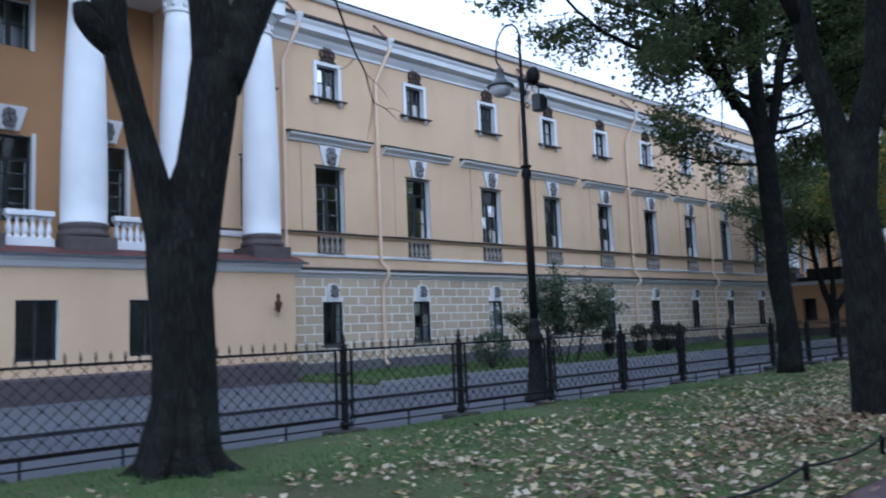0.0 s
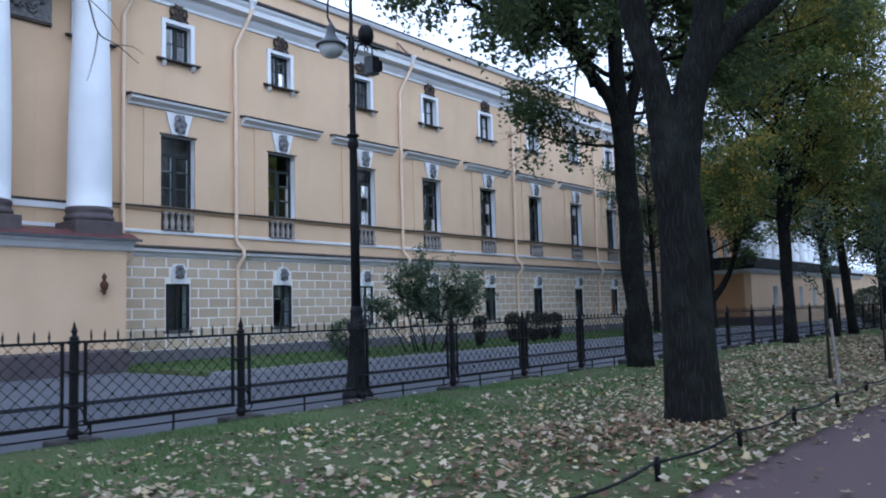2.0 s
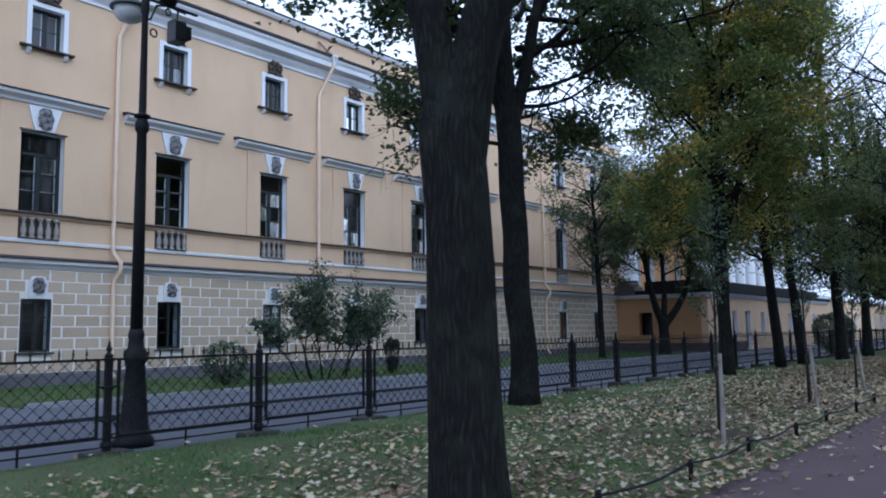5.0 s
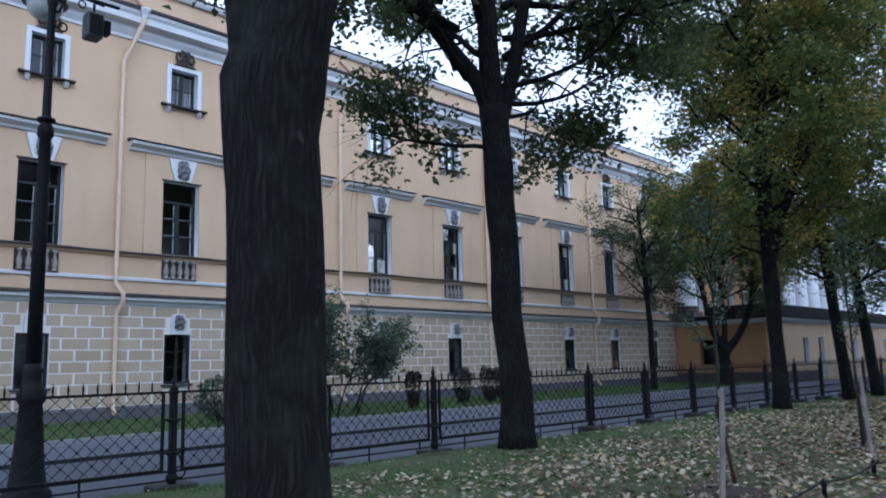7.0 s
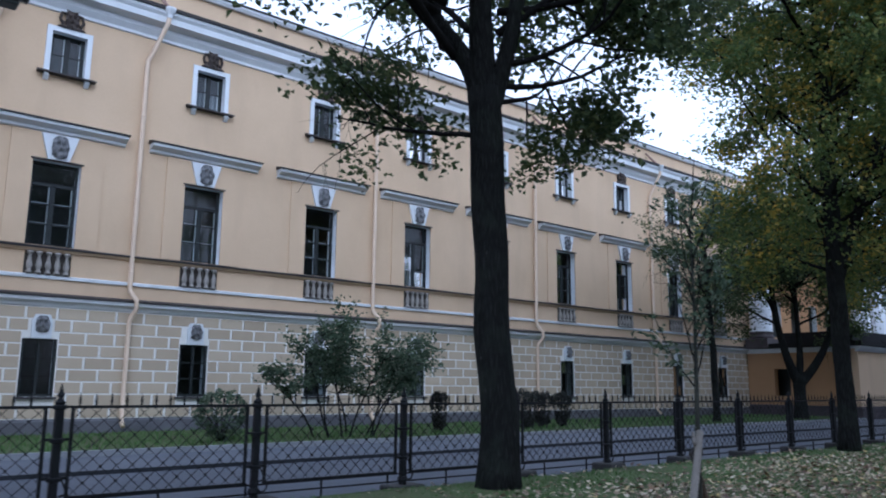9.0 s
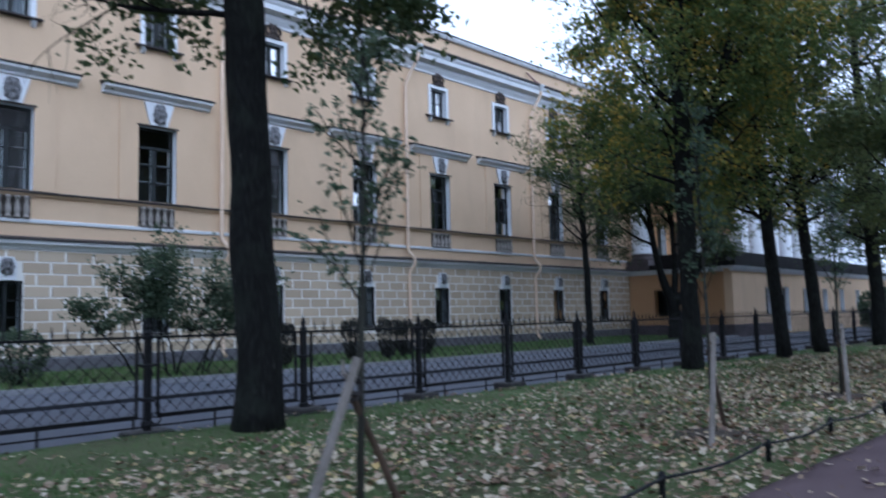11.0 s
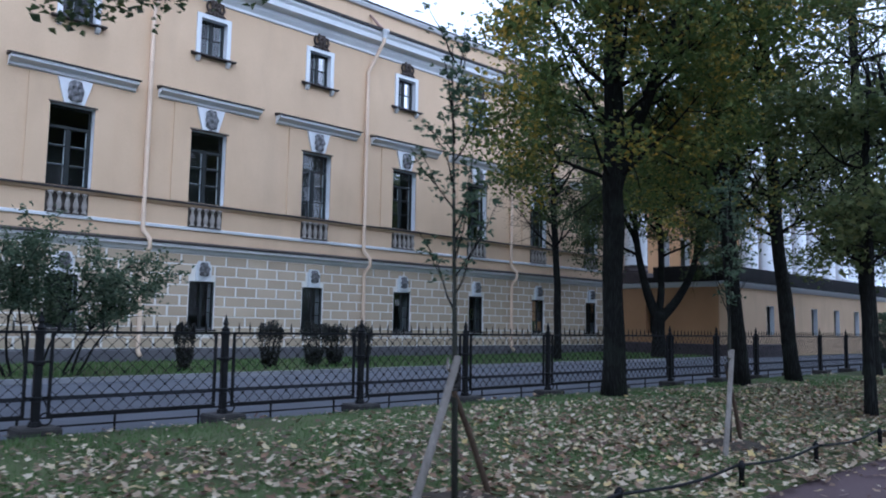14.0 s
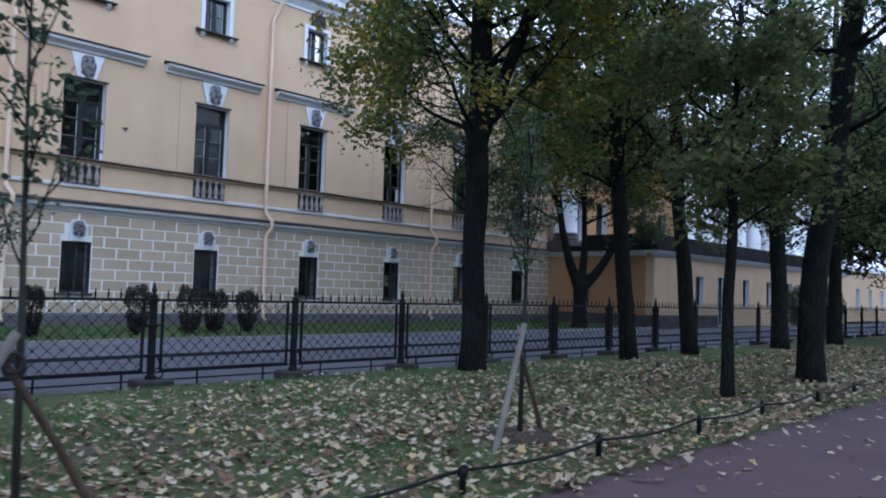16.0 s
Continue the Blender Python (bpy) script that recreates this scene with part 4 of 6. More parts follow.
x = F0
post0 = None
spike0 = None
for k in range(-5, 27):
    x = F0 + STEP * k
    dx = x - F0
    po = new("post")
    po.parent, po.location = fence, Vector((x, FY, 0)) - origin(fence)
    pn = new("panel")
    pn.parent, pn.location = fence, Vector((x + STEP / 2, FY, 0)) - origin(fence)
    if post0 is None:
        post0 = part("shaft", fence_post_mesh(x), IRON, po, "", False)
        bm = box(bmesh.new(), x - 0.30, x + 0.30, FY - 0.2, FY + 0.2, -0.2, 0.055, 0.02)
        foot0 = part("stone_footing", bm, BLOCK, po, "dark stone footing block")
        bm = ring(bmesh.new(), x + 0.12, FY, 0.20, 0.075, 0.012)
        tube(bm, [(x + 0.05, FY, 0.5), (x + 0.10, FY, 0.42), (x + 0.15, FY, 0.3), (x + 0.19, FY, 0.2)], 0.011, 5)
        scroll0 = part("scroll", bm, IRON, po)
        foot_mesh = bpy.data.meshes.new("stone_footing")
        bm = box(bmesh.new(), x - 0.25, x + 0.25, FY - 0.27, FY + 0.2, -0.2, 0.12, 0.025)
        bm.to_mesh(foot_mesh)
        bm.free()
        foot_mesh.materials.append(BLOCK)
        foot_mesh.transform(Matrix.Translation(-origin(po)))
        a, b, z0, z1 = x + 0.13, x + STEP - 0.13, 0.22, 1.29
        bm = bmesh.new()
        for q in ((a, a + 0.035, z0, z1), (b - 0.035, b, z0, z1), (a + 0.035, b - 0.035, z1 - 0.035, z1), (a + 0.035, b - 0.035, z0, z0 + 0.04)):
            box(bm, q[0], q[1], FY - 0.018, FY + 0.018, q[2], q[3])
        for z in (0.45, 0.89, 1.26):
            box(bm, x + 0.04, a, FY - 0.012, FY + 0.012, z, z + 0.03)
            box(bm, b, x + STEP - 0.04, FY - 0.012, FY + 0.012, z, z + 0.03)
        frame0 = part("panel_frame", bm, IRON, pn)
        bm = bmesh.new()
        px, pz = (b - a) / 12, (z1 - z0) / 6
        for i in range(-6, 12):
            for sgn in (1, -1):
                u0, u1 = max(i, 0), min(i + 6, 12)
                if u1 <= u0:
                    continue
                p = [(a + px * u, FY, z0 + pz * (u - i) if sgn > 0 else z1 - pz * (u - i)) for u in (u0, u1)]
                tube(bm, p, 0.0055, 4)
        for i in range(1, 12):
            for j in range(1, 6):
                if (i + j) % 2 == 0:
                    cx, cz = a + px * i, z0 + pz * j
                    box(bm, cx - 0.013, cx + 0.013, FY - 0.012, FY + 0.012, cz - 0.017, cz + 0.017)
        mesh0 = part("wire_mesh", bm, IRON, pn, "diamond wire mesh")
        spike0 = part("spike", lathe(bmesh.new(), [(0.012, 0), (0.012, 0.03), (0.017, 0.05), (0.012, 0.09), (0.001, 0.15)], x + 0.22, FY, 6, 1.29), IRON, pn)
        s0 = 1
    else:
        base = F0 + STEP * -5
        sh = (x - base, 0, 0)
        for o, par in ((post0, po), (foot0, po), (scroll0, po), (frame0, pn), (mesh0, pn)):
            o2 = again(o, par, sh)
            if o is foot0 and x > 21:
                o2.data = foot_mesh
        s0 = 0
    for i in range(s0, 12):
        again(spike0, pn, (x - (F0 + STEP * -5) + 0.181 * i, 0, 0))

# low double rail behind the fence
rail = thing("low_rail", (30, 10.45, -0.12), "low black double tube rail at the road's edge", "rail")
for z in (0.05, 0.17):
    part("rail_tube", cyl(bmesh.new(), (-8, 10.4, z), (76, 10.4, z), 0.014, 6), IRON, rail)
leg0 = part("rail_post", cyl(bmesh.new(), (-7.0, 10.4, -0.13), (-7.0, 10.4, 0.2), 0.017, 6), IRON, rail)
for k in range(1, 68):
    again(leg0, rail, (k * 1.22, 0, 0))

# hoop edging with a slack chain beside the path
edging = thing("path_edging", (20, 2.93, 0), "short iron stakes with a slack dark chain beside the path", "edging")
stake0 = None
for k in range(-3, 26):
    x = 7.0 + 1.93 * k
    if stake0 is None:
        bm = lathe(bmesh.new(), [(0.028, -0.1), (0.026, 0.16), (0.034, 0.18), (0.034, 0.21), (0.02, 0.235)], x, 2.93, 8)
        ring(bm, x, 2.93, 0.20, 0.045, 0.012)
        stake0 = part("stake", bm, IRON, edging, "", True)
        sx = x
        pts = [(x + 1.93 * i / 8, 2.93 + 0.01 * math.sin(i), 0.205 - 0.045 * math.sin(math.pi * i / 8)) for i in range(9)]
        chain0 = part("chain", tube(bmesh.new(), pts, 0.014, 6), IRON, edging, "", True)
    else:
        again(stake0, edging, (x - sx, 0.03 * math.sin(k * 3), 0))
        again(chain0, edging, (x - sx, 0, 0))

# ---------------- street lamp ----------------
LX, LYY = 13.42, 11.33
lamp = thing("street_lamp", (LX, LYY, -0.1), "tall dark cast-iron street lamp with a hanging bell shade", "street lamp")
part("base", lathe(bmesh.new(), [(0.31, 0), (0.31, 0.10), (0.25, 0.16), (0.22, 0.3), (0.18, 0.7), (0.145, 1.15), (0.18, 1.2), (0.19, 1.3), (0.13, 1.38), (0.115, 1.5), (0.13, 1.56), (0.10, 1.65)], LX, LYY, 20, -0.12), IRON, lamp, "", True)
part("pole", lathe(bmesh.new(), [(0.098, 0), (0.088, 2.0), (0.076, 2.9), (0.11, 2.95), (0.11, 3.05), (0.08, 3.1), (0.062, 3.2), (0.052, 4.7), (0.068, 4.75), (0.068, 4.95), (0.042, 5.0), (0.034, 5.75), (0.05, 5.78), (0.05, 5.9), (0.025, 5.98)], LX, LYY, 16, 1.5), IRON, lamp, "", True)
arm = [(LX, LYY, 7.2)]
for i in range(15):
    a = math.pi * i / 14
    arm.append((LX, LYY + 0.45 - 0.45 * math.cos(a), 7.4 + 0.42 * math.sin(a)))
arm += [(LX, LYY + 0.92, 7.2), (LX, LYY + 0.85, 7.08), (LX, LYY + 0.79, 7.04)]
arm = [(LX + 0.2 * (p[1] - LYY), p[1], p[2]) for p in arm]
SX, SY = LX + 0.158, LYY + 0.79
part("hook_arm", tube(bmesh.new(), arm, 0.022, 8), IRON, lamp, "", True)
part("arm_scroll", ring(ring(bmesh.new(), LX + 0.02, LYY + 0.1, 7.2, 0.07, 0.012), LX + 0.16, LYY + 0.82, 7.55, 0.05, 0.01), IRON, lamp)
shade = part("shade", lathe(bmesh.new(), [(0.03, 0.0), (0.05, -0.06), (0.10, -0.10), (0.08, -0.16), (0.11, -0.26), (0.18, -0.36), (0.32, -0.45), (0.33, -0.48), (0.27, -0.475)], SX, SY, 20, 7.04), LAMPMETAL, lamp, "blue-grey metal bell shade", True)
part("bowl", lathe(bmesh.new(), [(0.265, -0.48), (0.25, -0.58), (0.19, -0.66), (0.1, -0.70), (0.01, -0.71)], SX, SY, 20, 7.04), LAMPGLASS, shade, "milky glass bowl", True)
part("bracket", tube(bmesh.new(), [(LX, LYY, 6.15), (LX + 0.1, LYY, 6.18), (LX + 0.2, LYY, 6.42), (LX + 0.4, LYY, 6.48), (LX + 0.75, LYY, 6.45)], 0.02, 6), IRON, lamp)
part("bracket_scroll", ring(ring(bmesh.new(), LX + 0.16, LYY, 5.98, 0.06, 0.014), LX + 0.42, LYY, 6.38, 0.05, 0.012), IRON, lamp)
part("bracket_bar", box(bmesh.new(), LX - 0.12, LX + 0.98, LYY - 0.025, LYY + 0.025, 6.47, 6.50), IRON, lamp)
part("pole_ring", lathe(bmesh.new(), [(0.075, 0), (0.125, 0.02), (0.125, 0.055), (0.075, 0.075)], LX, LYY, 16, 4.62), IRON, lamp, "", True)
cam_ob = thing("dome_camera", (LX + 0.42, LYY, 6.5), "dark round surveillance camera on the lamp bracket", "camera")
part("housing", lathe(bmesh.new(), [(0.02, 0.3), (0.1, 0.28), (0.16, 0.18), (0.17, 0.02), (0.12, -0.08), (0.03, -0.12)][::-1], LX + 0.42, LYY, 14, 6.58), IRON, cam_ob, "", True)
part("mount", cyl(bmesh.new(), (LX + 0.42, LYY, 6.44), (LX + 0.42, LYY, 6.60), 0.03, 8), IRON, cam_ob)
flood = thing("floodlight", (LX + 0.6, LYY, 6.2), "dark box floodlight hanging from the lamp bracket", "floodlight")
part("body", box(bmesh.new(), LX + 0.48, LX + 0.72, LYY - 0.1, LYY + 0.14, 5.90, 6.30, 0.02), LAMPMETAL, flood, "blue-grey metal lamp housing")
for q in range(4):
    part("cooling_fin", box(bmesh.new(), LX + 0.735 + 0.03 * q, LX + 0.748 + 0.03 * q, LYY - 0.06, LYY + 0.10, 6.02, 6.24), IRON, flood)
part("fin_block", box(bmesh.new(), LX + 0.721, LX + 0.845, LYY - 0.02, LYY + 0.06, 6.08, 6.18), IRON, flood)
part("yoke", tube(bmesh.new(), [(LX + 0.6, LYY, 6.28), (LX + 0.6, LYY, 6.46)], 0.02, 6), IRON, flood)
part("lens", box(bmesh.new(), LX + 0.50, LX + 0.70, LYY - 0.112, LYY - 0.101, 5.94, 6.26), IRON, flood)
lamp.scale = (1, 1, 1.105)
cam_ob.location.z += 0.70
flood.location.z += 0.66


# ---------------- trees ----------------
def leaf_mesh(name, centres, size, rng, flat_bias=0.75, fold=0.25, droop=0.2):
    """Many small folded leaves, each two triangles with a crease, in one mesh."""
    n = len(centres)
    c = np.asarray(centres)
    nrm = rng.normal(size=(n, 3))
    nrm[:, 2] = np.abs(nrm[:, 2]) + flat_bias
    nrm /= np.linalg.norm(nrm, axis=1)[:, None]
    t = rng.normal(size=(n, 3))
    t[:, 2] -= droop
    t -= nrm * np.sum(t * nrm, axis=1)[:, None]
    t /= np.linalg.norm(t, axis=1)[:, None] + 1e-9
    b = np.cross(nrm, t)
    s = (size * rng.uniform(0.6, 1.3, n))[:, None]
    v = np.empty((n, 4, 3))
    v[:, 0] = c - t * s * 0.55
    v[:, 1] = c + b * s * 0.42 + nrm * s * fold
    v[:, 2] = c + t * s * 0.6 - nrm * s * 0.1
    v[:, 3] = c - b * s * 0.42 + nrm * s * fold
    idx = np.arange(n)[:, None] * 4
    f = np.concatenate([idx + np.array([0, 1, 2]), idx + np.array([0, 2, 3])], axis=0)
    me = bpy.data.meshes.new(name)
    me.from_pydata(v.reshape(-1, 3).tolist(), [], f.tolist())
    return me


def wander(p, d, length, segs, bend, rise, rng):
    pts = [Vector(p)]
    d = Vector(d).normalized()
    for _ in range(segs):
        d = (d + Vector(rng.normal(size=3)) * bend + Vector((0, 0, rise))).normalized()
        pts.append(pts[-1] + d * (length / segs))
    return pts, d


def sprout(bm, pts, r0, rng, tips, level, spread, lengths, drop):
    """Side branches along pts, down to twigs; the twigs' points carry the leaves."""
    n = len(pts)
    count = (0, 7, 6)[level]
    for i in range(count):
        u = 0.25 + 0.75 * (i + rng.uniform(0, 0.8)) / count
        j = min(n - 2, int(u * (n - 1)))
        a = pts[j].lerp(pts[j + 1], u * (n - 1) - j if u * (n - 1) - j < 1 else 1)
        axis = (pts[j + 1] - pts[j]).normalized()
        ang = rng.uniform(0, 6.283)
        side = axis.orthogonal().normalized()
        side = Matrix.Rotation(ang, 3, axis) @ side
        d = axis * rng.uniform(0.25, 0.7) + side * spread + Vector((0, 0, -drop * (level > 1)))
        L = lengths[level] * rng.uniform(0.6, 1.25) * (1.15 - 0.5 * u)
        sub, _ = wander(a, d, L, 5 if level == 1 else 4, 0.16, 0.03 if level == 1 else -drop * 0.25, rng)
        r = max(0.006, r0 * (0.42 if level == 1 else 0.4) * (1.1 - 0.5 * u))
        tube(bm, sub, [r * (1 - 0.75 * k / (len(sub) - 1)) for k in range(len(sub))], 5 if level == 1 else 3)
        if level < 2:
            sprout(bm, sub, r, rng, tips, level + 1, spread, lengths, drop)
        else:
            tips.extend(sub[1:])


def smooth_line(pts, rad, k=5):
    """Points on a smooth curve through pts, with the radii between."""
    p = [Vector(q) for q in pts]
    p = [2 * p[0] - p[1]] + p + [2 * p[-1] - p[-2]]
    out, rr = [], []
    for i in range(1, len(p) - 2):
        a, b, c, d = p[i - 1:i + 3]
        for j in range(k):
            u = j / k
            out.append(0.5 * (2 * b + (c - a) * u + (2 * a - 5 * b + 4 * c - d) * u * u + (3 * b - a - 3 * c + d) * u ** 3))
            rr.append(rad[i - 1] + (rad[i] - rad[i - 1]) * u)
    return out + [p[-2]], rr + [rad[-1]]


def tree(label, trunk, radii, limbs, seed, leaf=None, size=0.12, per=9, cloud=0.22, lengths=(0, 2.2, 1.1), spread=0.9, drop=0.25, flare=0.26, name="tree", stems=(), keep=None, sides=16, gap=-0.12, high=0.07, bark=BARK, bare=0.0):
    """A tapered trunk along the points given, limbs (start, way, length, radius), and a crown of leaves round the twigs."""
    rng = np.random.default_rng(seed)
    t = thing(name, trunk[0], label, "tree", "park trees")
    bm = bmesh.new()
    fine, rr = [], []
    tv = [Vector(p) for p in trunk]
    for i in range(len(tv) - 1):
        k = 6 if i < len(tv) - 2 else 5
        for j in range(k):
            fine.append(tv[i].lerp(tv[i + 1], j / k))
            rr.append(radii[i] + (radii[i + 1] - radii[i]) * j / k)
    fine.append(tv[-1])
    rr.append(radii[-1])
    z0 = tv[0].z
    rr = [r * (1 + flare * math.exp(-(p.z - z0) / 0.28)) for r, p in zip(rr, fine)]
    fine[0] = fine[0] - Vector((0, 0, 0.12))
    for i in range(1, len(fine)):
        fine[i] = fine[i] + Vector((noise.noise(Vector((seed, fine[i].z * 0.6, 0))), noise.noise(Vector((fine[i].z * 0.6, seed, 3))), 0)) * 0.06
    tube(bm, fine, rr, sides, 0.16, seed * 1.3)
    part("trunk", bm, bark, t, "", True)
    for pts, rad in stems:
        fine, rr = smooth_line(pts, rad)
        part("bough", tube(bmesh.new(), fine, rr, 14 if rad[0] > 0.1 else 5, 0.14 if rad[0] > 0.1 else 0, seed + rad[0] * 9), bark, t, "", True)
    tips = []
    bm = bmesh.new()
    for (p, d, L, r) in limbs:
        pts, _ = wander(p, d, L, 8, 0.10, 0.05, rng)
        tube(bm, pts, [r * (1 - 0.8 * k / 8) for k in range(9)], 8, 0.1, seed)
        sprout(bm, pts, r, rng, tips, 1, spread, lengths, drop)
    part("branchwork", bm, TWIG, t, "", True)
    if leaf:
        base = np.array([p[:] for p in tips])
        full = np.array([noise.noise(Vector(p) * 0.62 + Vector((seed, 0, 0))) for p in base])
        base = base[full > gap - high * np.clip(base[:, 2] - 8.5, 0, 4)]
        c = np.repeat(base, per, axis=0) + rng.normal(size=(len(base) * per, 3)) * (np.array([1.15, 1.15, 0.6]) * cloud)
        if keep is not None:
            c = c[keep(c)]
        if bare:
            c = c[np.hypot(c[:, 0] - tv[-2].x, c[:, 1] - tv[-2].y) > bare * np.clip((11.5 - c[:, 2]) / 4, 0, 1)]
        me = leaf_mesh("crown", c, size, rng)
        mesh_part("crown", me, leaf, t)
    return t


def ring_limbs(x, y, zs, n, L, r, up, seed, tilt=0.0):
    rng = random.Random(seed)
    out = []
    for z in zs:
        a0 = rng.uniform(0, 6.28)
        for i in range(n):
            a = a0 + 6.283 * i / n + rng.uniform(-0.4, 0.4)
            out.append(((x, y, z), (math.cos(a), math.sin(a), up + rng.uniform(-0.15, 0.25)), L * rng.uniform(0.75, 1.2), r))
    return out


# the forked trunk that stands close to the fence
tree("thick dark forked tree trunk with bare hanging twigs", [(4.02, 8.75, 0), (4.05, 8.8, 1.0), (4.07, 8.82, 1.9), (4.06, 8.83, 2.6), (4.06, 8.83, 3.7)], [0.40, 0.37, 0.345, 0.36, 0.06],
     [((4.2, 8.6, 9.6), (0.3, 0.4, 1.2), 5.0, 0.12), ((6.5, 8.6, 8.8), (0.9, -0.2, 0.8), 5.0, 0.12), ((3.0, 9.0, 8.8), (-0.6, 0.5, 0.8), 4.5, 0.1)],
     11, LEAF_DARK, size=0.1, per=7, lengths=(0, 2.0, 1.0), flare=0.35, bark=BARK_LIT, keep=lambda c: c[:, 2] > 9.0,
     stems=[([(4.02, 8.83, 1.5), (3.92, 8.84, 2.4), (3.74, 8.86, 3.3), (3.52, 8.86, 4.15), (3.32, 8.86, 4.85), (3.22, 8.86, 5.4), (3.17, 8.9, 7.0), (3.0, 9.0, 9.0)], [0.2, 0.24, 0.20, 0.145, 0.16, 0.2, 0.15, 0.1]),
            ([(3.3, 8.86, 4.9), (3.1, 8.85, 5.05), (2.95, 8.84, 5.2), (2.9, 8.84, 5.35)], [0.14, 0.15, 0.13, 0.09]),
            ([(4.08, 8.82, 1.3), (4.16, 8.8, 2.3), (4.26, 8.8, 3.2), (4.42, 8.8, 4.2), (4.52, 8.8, 4.9), (4.75, 8.8, 5.6)], [0.2, 0.29, 0.30, 0.30, 0.32, 0.26]),
            ([(4.46, 8.8, 4.6), (4.40, 8.75, 5.8), (4.3, 8.7, 7.5), (4.2, 8.6, 10)], [0.25, 0.24, 0.2, 0.12]),
            ([(4.55, 8.8, 4.7), (5.05, 8.75, 5.9), (5.7, 8.7, 7.2), (6.6, 8.6, 9)], [0.28, 0.25, 0.2, 0.12]),
            ([(5.7, 8.65, 7.2), (6.1, 8.55, 6.4), (6.44, 8.5, 5.55), (6.65, 8.5, 5.22), (6.78, 8.5, 4.83), (7.0, 8.5, 4.74), (7.27, 8.5, 4.58)], [0.03, 0.02, 0.014, 0.011, 0.008, 0.006, 0.004]),
            ([(6.78, 8.5, 4.83), (6.74, 8.5, 4.55), (6.66, 8.5, 4.24)], [0.008, 0.006, 0.003]), ([(6.66, 8.5, 5.2), (6.9, 8.45, 5.0), (6.98, 8.4, 4.85)], [0.006, 0.005, 0.002]),
            ([(6.5, 8.5, 5.4), (6.3, 8.5, 5.2), (6.1, 8.5, 5.15)], [0.006, 0.005, 0.002]), ([(7.0, 8.5, 4.74), (7.2, 8.5, 4.76), (7.35, 8.5, 4.7)], [0.005, 0.004, 0.002])])
roots = bpy.data.objects["tree"]
for a, reach, r in ((-0.9, 0.62, 0.13), (0.1, 0.5, 0.10), (1.3, 0.45, 0.11), (2.6, 0.52, 0.12), (3.7, 0.6, 0.13), (4.75, 0.5, 0.12)):
    ca, sa = math.cos(a), math.sin(a)
    pts, rad = smooth_line([(4.03 + 0.24 * ca, 8.76 + 0.24 * sa, 0.95), (4.02 + 0.33 * ca, 8.75 + 0.33 * sa, 0.45), (4.02 + 0.42 * ca, 8.75 + 0.42 * sa, 0.14), (4.02 + (0.2 + reach) * ca, 8.75 + (0.2 + reach) * sa, -0.04)], [0.07, r, r, 0.04])
    part("root", tube(bmesh.new(), pts, rad, 10, 0.2, a), BARK_LIT, roots, "", True)
# the tree beside the path
X, Y = 12.53, 4.09
tree("stout dark tree beside the park path with a high fork", [(X, Y, 0), (X - 0.02, Y + 0.02, 1.0), (X - 0.05, Y + 0.06, 2.7), (X - 0.07, Y + 0.08, 3.5), (X - 0.07, Y + 0.08, 4.3)], [0.345, 0.33, 0.295, 0.31, 0.10],
     [((X + 0.3, Y - 0.4, 5.6), (0.2, -0.2, 1.2), 6.0, 0.16), ((X - 0.4, Y + 0.45, 6.0), (-0.3, 0.4, 1.1), 6.0, 0.14), ((X + 0.9, Y - 1.05, 5.7), (0.6, -0.5, 0.7), 5.0, 0.12), ((X + 0.5, Y - 0.5, 7.5), (0.8, 0.3, 0.7), 5.0, 0.1), ((X - 0.4, Y + 0.5, 7.5), (-0.7, -0.5, 0.8), 4.5, 0.1)],
     12, LEAF_DARK, size=0.1, per=12, cloud=0.24, lengths=(0, 2.2, 1.1), flare=0.14, bark=BARK_LIT, keep=lambda c: (c[:, 2] > 5.9),
     stems=[([(X - 0.06, Y + 0.07, 2.3), (X - 0.10, Y + 0.12, 3.4), (X - 0.20, Y + 0.23, 4.5), (X - 0.36, Y + 0.42, 5.6), (X - 0.45, Y + 0.5, 8.0)], [0.2, 0.22, 0.18, 0.165, 0.12]),
            ([(X - 0.05, Y + 0.06, 2.3), (X - 0.01, Y + 0.0, 3.4), (X + 0.11, Y - 0.13, 4.4), (X + 0.30, Y - 0.36, 5.4), (X + 0.45, Y - 0.5, 8.0)], [0.2, 0.25, 0.22, 0.2, 0.14]),
            ([(X + 0.2, Y - 0.23, 4.7), (X + 0.5, Y - 0.6, 5.2), (X + 0.95, Y - 1.1, 5.75), (X + 1.5, Y - 1.6, 6.6)], [0.16, 0.15, 0.13, 0.1])])
